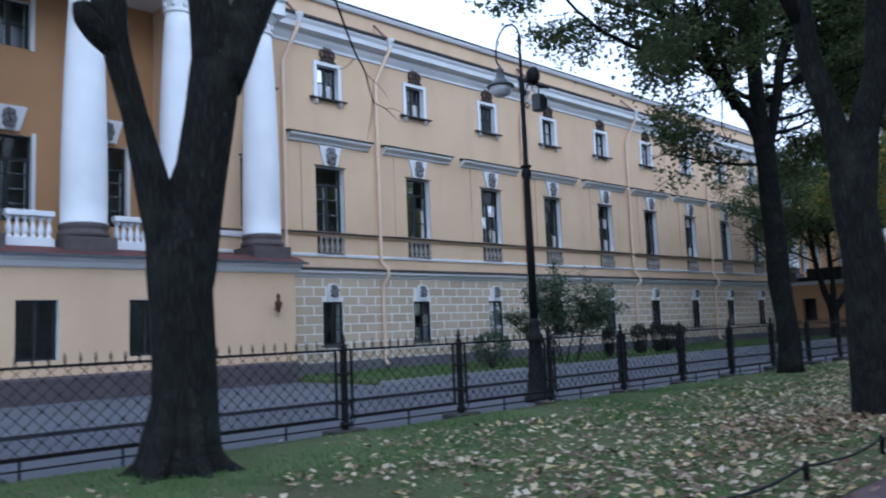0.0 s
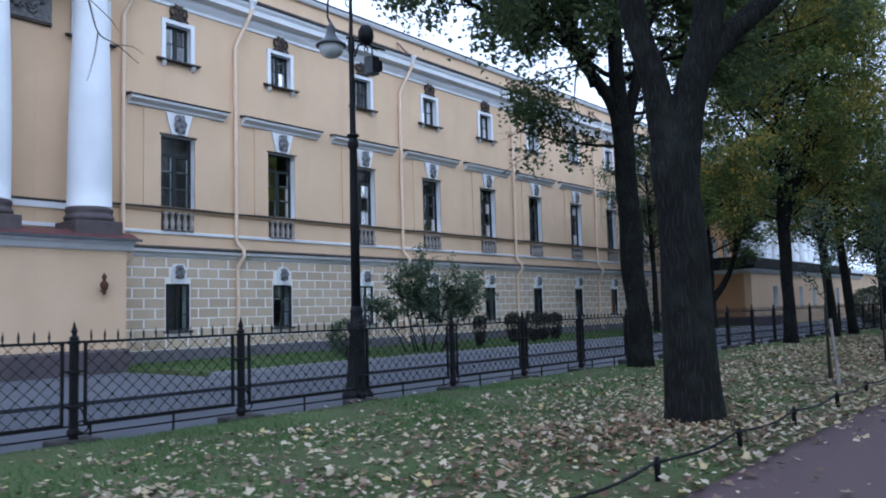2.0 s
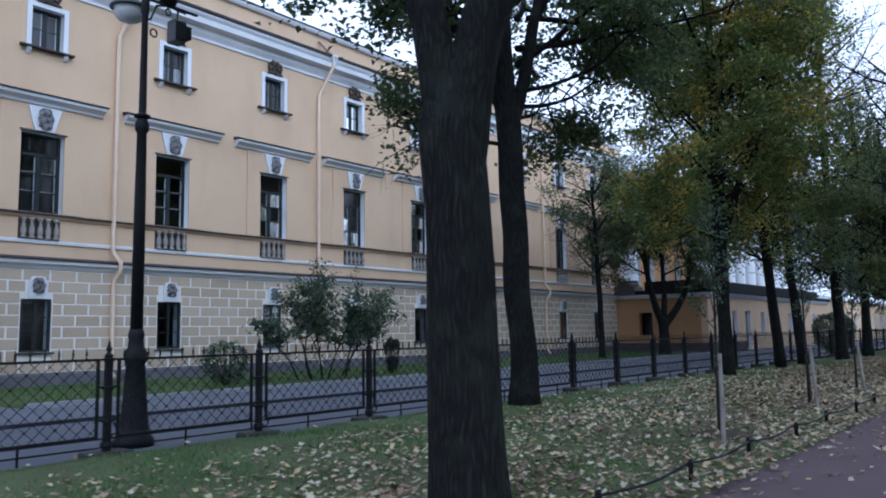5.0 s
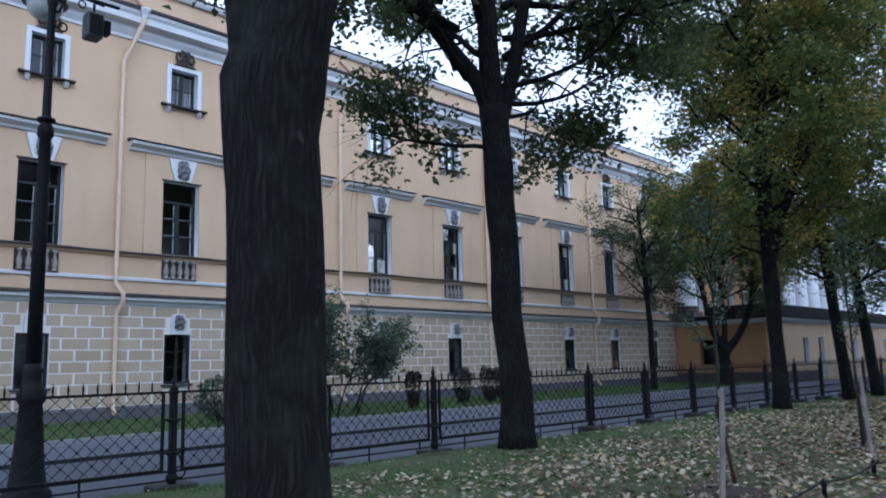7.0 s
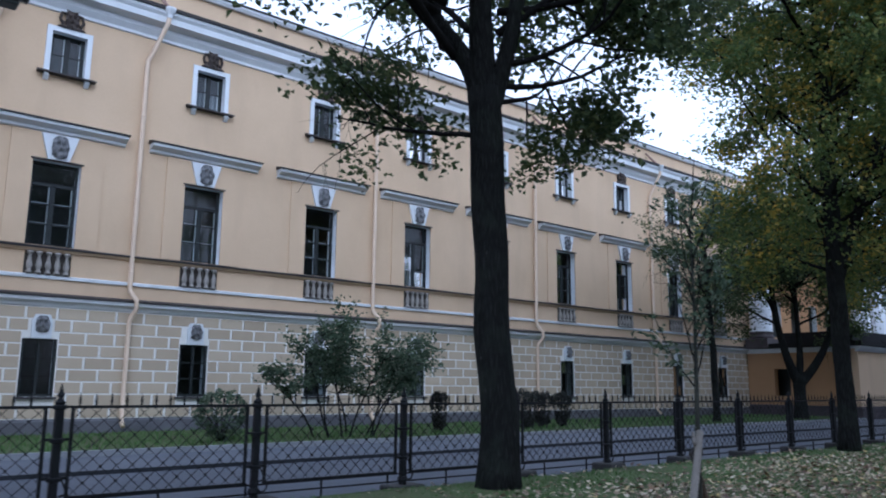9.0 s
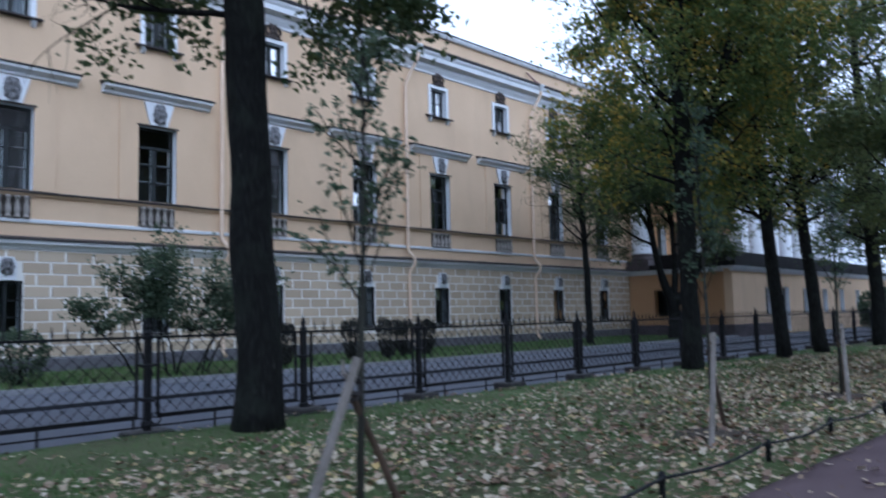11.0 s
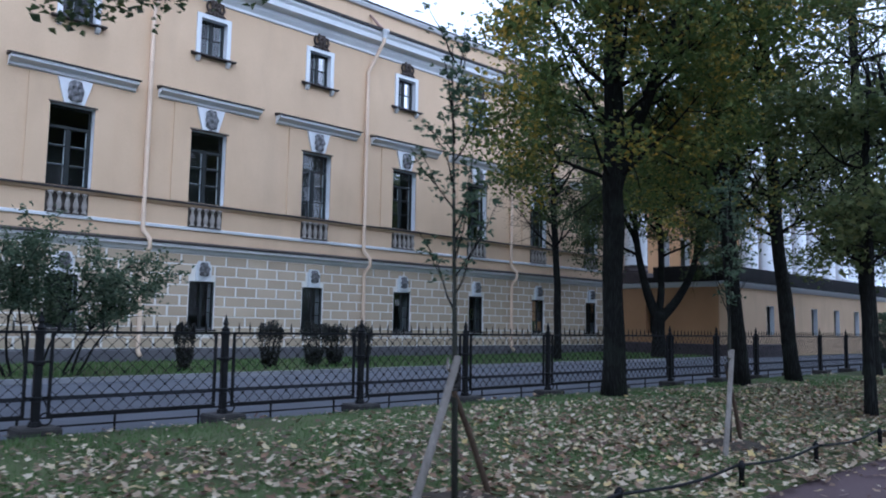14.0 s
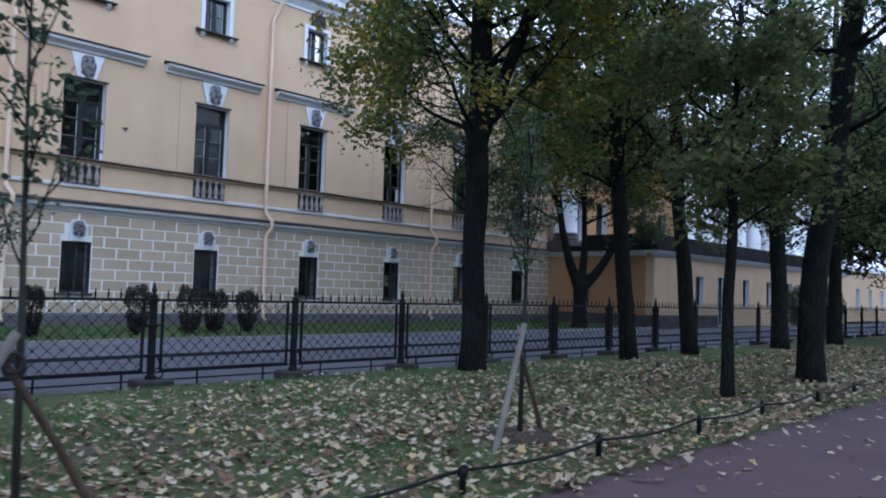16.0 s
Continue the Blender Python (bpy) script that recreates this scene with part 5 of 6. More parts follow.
# the tall tree by the fence
X, Y = 20.81, 8.88
tree("tall dark tree by the fence with drooping leafy boughs", [(X, Y, 0), (X - 0.02, Y + 0.02, 2.0), (X - 0.1, Y + 0.1, 4.5), (X - 0.15, Y + 0.15, 6.4)], [0.30, 0.29, 0.265, 0.28],
     [((X - 0.6, Y + 0.65, 7.2), (-0.55, 0.55, 0.9), 5.5, 0.10), ((X - 0.2, Y + 0.2, 8.4), (0.1, 0.2, 1.5), 5.5, 0.12), ((X + 0.3, Y - 0.3, 8.4), (0.5, -0.5, 1.2), 5.0, 0.1),
      ((X - 0.2, Y + 0.15, 5.6), (-0.9, 0.5, 0.05), 2.7, 0.05), ((X - 0.5, Y + 0.5, 7.0), (-1.0, -0.4, 0.55), 4.6, 0.08), ((X - 0.1, Y + 0.1, 6.2), (0.9, -0.2, 0.2), 2.8, 0.05), ((X - 0.1, Y + 0.05, 6.5), (0.95, -0.35, -0.02), 3.8, 0.06), ((X - 0.1, Y + 0.05, 6.8), (0.8, -0.65, 0.05), 3.4, 0.06), ((X - 0.15, Y + 0.2, 7.4), (0.3, 1.0, 0.6), 4.5, 0.08), ((X, Y, 7.4), (0.9, -0.8, 0.4), 4.2, 0.08), ((X - 0.6, Y + 0.6, 8.0), (-1.0, 0.3, 0.5), 5.0, 0.08), ((X + 0.1, Y, 8.5), (0.9, 0.5, 0.6), 4.5, 0.08), ((X - 0.5, Y + 0.5, 7.1), (-1.0, -0.15, 0.15), 6.0, 0.08), ((X - 0.7, Y + 0.7, 7.8), (-1.0, 0.12, 0.12), 7.0, 0.09), ((X - 0.3, Y + 0.3, 8.2), (-0.9, -0.5, 0.2), 6.0, 0.08), ((X - 0.2, Y + 0.2, 9.5), (-0.9, 0.0, 0.25), 6.5, 0.08), ((X - 0.8, Y + 0.8, 8.6), (-0.75, 0.62, 0.16), 7.0, 0.08), ((X - 0.8, Y + 0.8, 9.4), (-0.8, 0.5, 0.14), 8.5, 0.09), ((X - 0.9, Y + 0.9, 9.2), (-0.5, 0.8, 0.3), 6.0, 0.08), ((X + 0.2, Y, 9.2), (0.7, -0.6, 0.3), 6.0, 0.08), ((X, Y, 7.8), (0.72, -0.68, 0.12), 5.2, 0.07), ((X + 0.2, Y - 0.2, 8.5), (0.9, -0.4, 0.15), 5.5, 0.07), ((X + 0.2, Y - 0.2, 9.6), (0.6, -0.8, 0.1), 5.5, 0.07)],
     13, LEAF_DARK, size=0.12, per=14, cloud=0.2, lengths=(0, 1.9, 0.85), drop=0.42, keep=lambda c: c[:, 2] > 4.3,
     stems=[([(X - 0.12, Y + 0.12, 5.9), (X - 0.35, Y + 0.36, 6.9), (X - 0.85, Y + 0.88, 8.0), (X - 1.5, Y + 1.4, 10)], [0.2, 0.16, 0.14, 0.08]),
            ([(X - 0.16, Y + 0.16, 6.0), (X - 0.2, Y + 0.2, 8.3), (X - 0.2, Y + 0.2, 11)], [0.24, 0.19, 0.1]),
            ([(X - 0.1, Y + 0.1, 6.0), (X + 0.14, Y - 0.14, 7.2), (X + 0.33, Y - 0.34, 8.6), (X + 0.8, Y - 0.8, 11)], [0.17, 0.14, 0.12, 0.07])])
# the turning tree further on
X, Y = 33.29, 8.93
tree("dark tree with yellowing linden leaves in a broad crown", [(X, Y, 0), (X, Y, 2.2), (X + 0.02, Y, 4.7), (X + 0.05, Y, 7.5), (X + 0.05, Y, 15.5)], [0.235, 0.215, 0.22, 0.20, 0.06],
     [((X + 0.7, Y - 0.75, 7.2), (0.5, -0.4, 1.1), 5.0, 0.12)] + ring_limbs(X, Y, (4.6, 5.8), 4, 3.4, 0.05, 0.55, 3) + ring_limbs(X, Y, (6.6, 7.9), 5, 4.8, 0.05, 0.6, 4) + ring_limbs(X, Y, (9.3, 10.8, 12.2, 13.6), 5, 5.2, 0.06, 0.5, 4),
     14, LEAF_TURN, bare=1.5, high=0.16, size=0.11, gap=-0.34, per=12, cloud=0.22, lengths=(0, 1.9, 0.9), drop=0.5, keep=lambda c: c[:, 2] > 3.7, stems=[([(X, Y, 4.3), (X + 0.22, Y - 0.24, 5.3), (X + 0.68, Y - 0.72, 7.1), (X + 1.2, Y - 1.2, 9.5)], [0.16, 0.14, 0.12, 0.07])])
X, Y = 38.86, 8.75
tree("leaning dark tree with a mixed green and yellow crown", [(X, Y, 0), (X - 0.17, Y + 0.18, 3.2), (X - 0.31, Y + 0.33, 5.8), (X - 0.36, Y + 0.4, 8.3), (X - 0.4, Y + 0.4, 15)], [0.20, 0.18, 0.17, 0.14, 0.06],
     ring_limbs(X - 0.3, Y + 0.35, (4.2, 5.4, 6.8, 8.2), 4, 3.2, 0.05, 0.55, 5) + ring_limbs(X - 0.35, Y + 0.4, (10.0, 11.4, 12.8, 14), 5, 4.2, 0.06, 0.2, 55), 15, LEAF_TURN, bare=1.2, size=0.11, gap=-0.1, per=9, lengths=(0, 1.8, 0.95), drop=0.55, keep=lambda c: c[:, 2] > 3.5)
X, Y = 42.14, 8.74
tree("leaning dark tree with a cool green crown", [(X, Y, 0), (X - 0.24, Y + 0.25, 3.5), (X - 0.34, Y + 0.36, 6.3), (X - 0.45, Y + 0.47, 9.0), (X - 0.5, Y + 0.5, 15.5)], [0.205, 0.18, 0.165, 0.13, 0.06],
     ring_limbs(X - 0.35, Y + 0.35, (4.2, 5.4, 7.0, 8.6), 4, 3.3, 0.055, 0.3, 6) + ring_limbs(X - 0.45, Y + 0.45, (10.4, 12.0, 13.6), 5, 4.4, 0.06, 0.2, 66), 16, LEAF_GREY, bare=1.1, size=0.115, gap=0.02, high=-0.12, per=10, lengths=(0, 1.8, 0.95), drop=0.5, keep=lambda c: c[:, 2] > 3.3)
X, Y = 48.0, 8.51
tree("dark park tree with a cool green crown", [(X, Y, 0), (X - 0.1, Y, 2.5), (X - 0.3, Y + 0.1, 6.0), (X - 0.4, Y + 0.1, 16)], [0.27, 0.24, 0.21, 0.07],
     ring_limbs(X - 0.3, Y, (4.0, 5.4, 7.0, 8.8), 4, 3.6, 0.06, 0.3, 7) + ring_limbs(X - 0.4, Y + 0.1, (10.8, 12.6, 14.4), 5, 4.6, 0.06, 0.2, 77), 17, LEAF_GREY, size=0.115, gap=0.0, high=-0.14, per=9, lengths=(0, 1.9, 1.0), drop=0.5, keep=lambda c: c[:, 2] > 2.9)
X, Y = 37.59, 4.15
tree("thick dark tree close to the path with a spreading crown", [(X, Y, 0), (X + 0.02, Y, 1.6), (X + 0.14, Y - 0.15, 3.0), (X + 0.40, Y - 0.42, 5.4), (X + 0.58, Y - 0.62, 8.0), (X + 0.7, Y - 0.7, 13)], [0.245, 0.235, 0.22, 0.21, 0.18, 0.07],
     ring_limbs(X + 0.45, Y - 0.45, (4.8, 6.4, 8.2, 10.0), 4, 3.0, 0.06, 0.35, 8), 18, LEAF_GREY, size=0.1, gap=0.2, high=-0.1, per=10, lengths=(0, 1.9, 1.0), drop=0.45, keep=lambda c: c[:, 2] > 3.2)
tree("dark tree trunk beyond the lawn with green crown", [(52.9, 8.3, 0), (52.9, 8.3, 3), (53.0, 8.3, 7), (53.0, 8.3, 14)], [0.25, 0.22, 0.19, 0.07],
     ring_limbs(53.0, 8.3, (4.0, 5.2, 6.8, 8.6, 10.6), 5, 3.8, 0.07, 0.35, 9), 19, LEAF_DARK, size=0.13, gap=-0.1, high=-0.1, per=8, lengths=(0, 1.9, 1.0), drop=0.5, keep=lambda c: c[:, 2] > 2.8)
tree("slender dark young tree with a sparse green crown", [(33.67, 4.09, 0), (33.67, 4.09, 1.6), (33.78, 4.07, 3.2), (33.9, 4.05, 6.2)], [0.095, 0.085, 0.07, 0.03],
     ring_limbs(33.8, 4.07, (2.6, 3.4, 4.3, 5.2), 3, 1.6, 0.03, 0.4, 10), 20, LEAF_GREY, size=0.12, per=4, cloud=0.14, lengths=(0, 0.8, 0.45), drop=0.4, sides=10)
# trees on the grass strip before the wing
tree("slim grey tree on the grass strip with a thin crown", [(45.81, 20.04, 0), (45.8, 20.04, 3), (45.5, 20.0, 6), (45.2, 20, 9.5)], [0.17, 0.15, 0.13, 0.06],
     ring_limbs(45.5, 20.0, (4.8, 5.8, 7.0, 8.2, 9.2), 4, 2.6, 0.05, 0.6, 11), 21, LEAF_DARK, size=0.11, gap=0.2, per=7, lengths=(0, 1.5, 0.9), drop=0.2, keep=lambda c: c[:, 2] > 4.6, sides=10)
X, Y = 53.2, 19.6
tree("dark tree forked low into upswept limbs", [(X, Y, 0), (X, Y, 1.2), (X, Y, 2.3)], [0.34, 0.3, 0.34],
     [((X - 0.9, Y + 0.6, 5.5), (-0.3, 0.2, 1.0), 4.0, 0.14), ((X + 1.6, Y - 1.2, 5.2), (0.5, -0.4, 0.9), 4.0, 0.14), ((X + 0.4, Y + 0.1, 6.0), (0.2, 0.3, 1.3), 4.0, 0.12), ((X - 0.9, Y + 0.6, 6.0), (-0.9, -0.5, 0.6), 3.0, 0.08), ((X + 0.4, Y, 6.0), (0.6, 0.7, 0.6), 3.0, 0.08), ((X - 0.9, Y + 0.6, 5.0), (-0.6, 0.6, 0.3), 3.0, 0.07), ((X + 1.5, Y - 1.1, 4.8), (0.9, 0.1, 0.2), 3.5, 0.07), ((X + 0.4, Y, 5.0), (0.3, -0.9, 0.3), 3.2, 0.07), ((X + 1.5, Y - 1.1, 6), (1.0, 0.8, 0.5), 3.8, 0.07), ((X + 0.4, Y, 7), (-0.3, -0.8, 0.6), 3.4, 0.07)] + ring_limbs(X + 0.3, Y - 0.2, (7.0, 8.4, 9.8), 5, 4.2, 0.07, 0.45, 12),
     22, LEAF_DARK, size=0.125, gap=-0.4, per=14, lengths=(0, 2.1, 1.1), drop=0.35, keep=lambda c: c[:, 2] > 4.0, sides=10,
     stems=[([(X, Y, 1.8), (X - 0.5, Y + 0.35, 3.4), (X - 0.9, Y + 0.6, 5.5), (X - 1.0, Y + 0.7, 8)], [0.26, 0.2, 0.16, 0.08]), ([(X, Y, 1.8), (X + 0.9, Y - 0.6, 3.0), (X + 1.5, Y - 1.1, 4.6), (X + 1.8, Y - 1.3, 7)], [0.26, 0.2, 0.16, 0.08]), ([(X, Y, 1.9), (X + 0.3, Y, 3.6), (X + 0.4, Y + 0.1, 6.0), (X + 0.4, Y + 0.1, 8)], [0.2, 0.16, 0.12, 0.06]), ([(X + 0.4, Y + 0.1, 7.8), (X + 0.3, Y - 0.1, 9.2), (X + 0.3, Y - 0.2, 11)], [0.09, 0.08, 0.04])])
# further park trees that close the view along the path
for i, (x, y, h, r) in enumerate(((58, 6.8, 14, 0.3), (64, 8.8, 15, 0.33), (71, 5.5, 14, 0.3), (78, 8.5, 15, 0.34), (60, 2.2, 14, 0.3), (88, 4, 14, 0.3), (100, 9, 15, 0.3))):
    tree("park tree further along the path with a green crown", [(x, y, 0), (x + 0.1, y, 3), (x + 0.2, y, 7), (x, y, h)], [r, r * 0.85, r * 0.65, r * 0.2],
         ring_limbs(x + 0.15, y, (3.2, 4.2, 5.4, 6.8, 8.4, 10.4), 5, 3.9, 0.07, 0.3, 30 + i), 40 + i, (LEAF_DARK, LEAF_GREY, LEAF_TURN)[i % 3], size=0.17, per=6, gap=-0.2, lengths=(0, 1.9, 1.0), drop=0.4, keep=lambda c: c[:, 2] > 2.3, sides=10)

# unseen trees added on the far side of the path to darken window reflections
for i, (x, y) in enumerate(((-6, -7.5), (3, -8.5), (12, -7.2), (21, -8.6), (30, -7.4), (40, -8.3), (50, -7.5))):
    tree("unseen park tree added across the path to darken window reflections", [(x, y, 0), (x + 0.1, y, 3), (x + 0.1, y, 7), (x, y, 18)], [0.32, 0.28, 0.22, 0.07],
         ring_limbs(x, y, (5, 7.2, 9.4, 11.6, 13.8, 16), 4, 3.9, 0.07, 0.4, 80 + i), 90 + i, LEAF_DARK, size=0.3, per=2, lengths=(0, 1.9, 1.0), drop=0.3, keep=lambda c: c[:, 2] > 4, sides=10)


# an unseen tree belt far behind the path, added so low windows reflect dark
rng = np.random.default_rng(77)
n = 16000
c = np.stack([rng.uniform(-70, 150, n), rng.uniform(-34, -26, n), rng.uniform(-0.1, 11, n)], 1)
top = 7 + 4 * np.array([noise.noise(Vector((a * 0.13, 0, 0))) for a in c[:, 0]])
woods = mesh_part("far_woods", leaf_mesh("far_woods", c[c[:, 2] < top], 1.0, rng), LEAF_DARK)
tagged(woods, "unseen dense dark green tree belt added beyond the path for window reflections", "trees", kind="stuff")
n = 15000
c = np.stack([rng.uniform(122, 140, n), rng.uniform(-60, 17, n), rng.uniform(-0.1, 13, n)], 1)
top = 9 + 4 * np.array([noise.noise(Vector((0, a * 0.13, 4))) for a in c[:, 1]])
woods = mesh_part("far_woods", leaf_mesh("far_woods", c[c[:, 2] < top], 0.9, rng), LEAF_DARK)
tagged(woods, "dark green trees closing the far end of the park", "trees", kind="stuff")


# ---------------- young staked trees ----------------
def staked_tree(x, y, h, seed, lean):
    rng = np.random.default_rng(seed)
    t = thing("young_tree", (x, y, 0), "young rowan sapling with a sparse narrow crown tied to stakes", "tree", "staked young trees")
    pts = [(x, y, -0.05), (x + lean * 0.3, y, 1.2), (x + lean * 0.7, y, 2.2), (x + lean, y + 0.03, h)]
    part("trunk", tube(bmesh.new(), pts, [0.028, 0.023, 0.014, 0.005], 8), YOUNGBARK, t, "", True)
    tips, bm = [], bmesh.new()
    for i in range(16):
        z = 1.55 + (h - 1.7) * i / 15
        a = rng.uniform(0, 6.283)
        sub, _ = wander((x + lean * z / h, y, z), (math.cos(a) * 0.55, math.sin(a) * 0.55, 1.0), 0.75 - 0.25 * i / 15, 5, 0.12, 0.1, rng)
        tube(bm, sub, [0.008, 0.007, 0.006, 0.005, 0.004, 0.003], 4)
        tips += sub[1:]
        if i % 2 == 0:
            sub2, _ = wander(sub[2], (math.cos(a + 1) * 0.7, math.sin(a + 1) * 0.7, 0.6), 0.35, 3, 0.1, 0, rng)
            tube(bm, sub2, 0.004, 3)
            tips += sub2[1:]
    part("twig_growth", bm, TWIG, t)
    base = np.array([p[:] for p in tips])
    base = base[rng.uniform(size=len(base)) < 0.62]
    c = np.repeat(base, 10, axis=0) + rng.normal(size=(len(base) * 10, 3)) * np.array([0.05, 0.05, 0.026])
    mesh_part("crown", leaf_mesh("crown", c, 0.052, rng, flat_bias=0.7, droop=0.9), LEAF_BUSH, t)
    s = thing("tree_stakes", (x, y, 0), "grey weathered timber poles tied together beside a sapling", "stakes", "tree stakes")
    for (fx, fy, tx, ty, hh, r, mat, lab) in ((-0.86, -0.36, -0.08, -0.09, 1.20, 0.030, WOODPOLE, ""), (0.54, 0.10, -0.10, -0.02, 1.02, 0.024, OLDPOLE, "darker brown weathered pole")):
        part("pole", tube(bmesh.new(), [(x + fx, y + fy, -0.03), (x + (fx + tx) / 2 + 0.012, y + (fy + ty) / 2, hh / 2), (x + tx, y + ty, hh)], [r * 1.15, r * 1.05, r], 8), mat, s, lab)
    bm = bmesh.new()
    rows_ = []
    for r_, z_ in ((0.52, 0.0), (0.42, 0.045), (0.25, 0.065), (0.02, 0.07)):
        rows_.append([bm.verts.new((x + r_ * math.cos(6.2832 * q / 18) * (1 + 0.15 * noise.noise(Vector((q * 0.8, r_, x)))), y + r_ * math.sin(6.2832 * q / 18), 0.02 + z_ + 0.015 * noise.noise(Vector((q * 1.3, r_ * 9, x))))) for q in range(18)])
    for a_, b_ in zip(rows_, rows_[1:]):
        for q in range(18):
            bm.faces.new((a_[q], a_[(q + 1) % 18], b_[(q + 1) % 18], b_[q]))
    tagged(part("planting_mound", bm, SOIL, smooth=True), "low mound of dark planting soil under a sapling", "soil", kind="structure")
    part("tie", ring(ring(bmesh.new(), x - 0.08, y - 0.06, 1.03, 0.055, 0.014), x - 0.06, y - 0.03, 1.0, 0.06, 0.012), BLOCK, s)
    part("binding", tube(bmesh.new(), [(x - 0.12, y - 0.07, 1.06), (x - 0.22, y - 0.12, 1.12), (x - 0.2, y - 0.1, 1.2)], [0.012, 0.015, 0.008], 6), WOODPOLE, s)


for i, (x, y, h, lean) in enumerate(((18.33, 3.90, 3.3, 0.1), (23.64, 3.98, 3.75, -0.08), (28.52, 4.09, 3.2, 0.1))):
    staked_tree(x, y, h, 60 + i, lean)


# ---------------- shrubs on the grass strip ----------------
def shrub(name, label, x, y, w, h, seed, leaf, count, size, z0=0.05, group="", square=0.0):
    rng = np.random.default_rng(seed)
    t = thing(name, (x, y, z0), label, "shrub", group)
    bm = bmesh.new()
    for i in range(7):
        a = 6.283 * i / 7
        pts, _ = wander((x + 0.05 * math.cos(a), y + 0.05 * math.sin(a), z0 - 0.05), (math.cos(a) * w * 0.25, math.sin(a) * w * 0.25, h), h * 0.8, 5, 0.08, 0, rng)
        tube(bm, pts, [0.03, 0.025, 0.02, 0.015, 0.01, 0.006], 5)
    part("stem_cluster", bm, BARK, t)
    u = rng.normal(size=(count, 3))
    u /= np.linalg.norm(u, axis=1)[:, None]
    rad = rng.uniform(0.55, 1.0, count) ** 0.5
    wob = np.array([1 + 0.22 * noise.noise(Vector((p[0] * 2 + seed, p[1] * 2, p[2] * 2))) for p in u])
    if square:
        u = np.sign(u) * np.abs(u) ** square
    c = u * (rad * wob)[:, None] * np.array([w / 2, w / 2, h / 2]) + np.array([x, y, z0 + h * 0.53])
    if square:
        c[:, :2] = np.array([x, y]) + (c[:, :2] - np.array([x, y])) * (0.55 + 0.5 * np.clip((c[:, 2:] - z0) / h, 0, 1))
    mesh_part("foliage", leaf_mesh("foliage", c, size, rng), leaf, t)


for i, (x, y, w, h) in enumerate(((29.35, 20.5, 0.5, 1.25), (32.3, 20.8, 0.62, 1.3), (33.95, 20.8, 0.7, 1.3), (34.75, 20.8, 0.6, 1.25), (35.95, 20.85, 0.58, 1.25))):
    shrub("clipped_shrub", "narrow dark clipped upright shrub on the grass strip", x, y, w * 1.22, h * 1.05, 70 + i, LEAF_CONE, 2400, 0.065, group="clipped shrubs", square=0.6)
shrub("shrub", "loose dark green shrub on the grass strip", 21.57, 20.38, 1.5, 1.35, 80, LEAF_BUSH, 1100, 0.10)
shrub("topiary_shrub", "large round clipped green shrub beyond the lawn", 62.0, 11.9, 2.6, 2.6, 81, LEAF_BUSH, 3500, 0.14, z0=-0.12)


def lilac(x, y, w, h, seed):
    rng = np.random.default_rng(seed)
    t = thing("lilac_bush", (x, y, 0.05), "wide multi-stemmed lilac bush with pale green leaves", "bush")
    bm, tips = bmesh.new(), []
    for i in range(9):
        fx = x + (i - 4) * w * 0.075
        a = rng.uniform(0, 6.283)
        pts, _ = wander((fx, y + rng.uniform(-0.4, 0.4), 0.0), ((i - 4) * 0.13, rng.uniform(-0.25, 0.25), 1.0), h * rng.uniform(0.7, 1.0), 7, 0.10, 0.0, rng)
        tube(bm, pts, [0.034 * (1 - 0.11 * k) for k in range(8)], 6)
        for j in range(3, 8):
            for q in range(4):
                b = rng.uniform(0, 6.283)
                sub, _ = wander(pts[j], (math.cos(b) + 0.35, math.sin(b) * 0.8, rng.uniform(0.0, 0.6)), rng.uniform(0.5, 1.1), 4, 0.2, 0.05, rng)
                tube(bm, sub, [0.014, 0.011, 0.009, 0.006, 0.003], 4)
                tips += sub[1:]
    part("stem_growth", bm, BARK, t)
    base = np.array([p[:] for p in tips])
    c = np.repeat(base, 13, axis=0) + rng.normal(size=(len(base) * 13, 3)) * 0.12
    c = c[c[:, 2] > 1.4 + 0.25 * np.sin(c[:, 0] * 2.1)]
    mesh_part("foliage", leaf_mesh("foliage", c, 0.105, rng), LEAF_BUSH, t)


lilac(25.35, 20.0, 3.1, 3.5, 94)


# ---------------- grass, fallen leaves ----------------
rng = np.random.default_rng(5)
n = 170000
gx, gy = rng.uniform(1, 46, n), rng.uniform(LAWN_Y0 + 0.05, LAWN_Y1 - 0.02, n)
patch = np.array([noise.noise(Vector((a * 0.5, b * 0.5, 1.0))) + 0.5 * noise.noise(Vector((a * 1.7, b * 1.7, 2.0))) for a, b in zip(gx, gy)])
keepers = patch + 0.35 * (gy - 5.0) / 4 - 0.012 * (gx - 10) > rng.uniform(-0.75, 0.35, n) + 0.9 * np.exp(-(gy - LAWN_Y0) / 0.35)
gx, gy = gx[keepers], gy[keepers]
n = len(gx)
h = rng.uniform(0.025, 0.07, n)
a = rng.uniform(0, 6.283, n)
w = 0.006
dx, dy = np.cos(a) * w, np.sin(a) * w
lx, ly = rng.normal(size=n) * 0.025, rng.normal(size=n) * 0.025
v = np.stack([np.stack([gx - dx, gy - dy, np.full(n, 0.02)], 1), np.stack([gx + dx, gy + dy, np.full(n, 0.02)], 1), np.stack([gx + lx, gy + ly, 0.035 + h], 1)], 1)
me = bpy.data.meshes.new("grass")
me.from_pydata(v.reshape(-1, 3).tolist(), [], (np.arange(n)[:, None] * 3 + np.array([0, 1, 2])).tolist())
tagged(mesh_part("grass", me, BLADE), "short patchy green grass blades of the lawn", "grass", kind="stuff")
n = 14000
gx, gy = rng.uniform(15.1, 58, n), rng.uniform(18.95, 25.2, n)
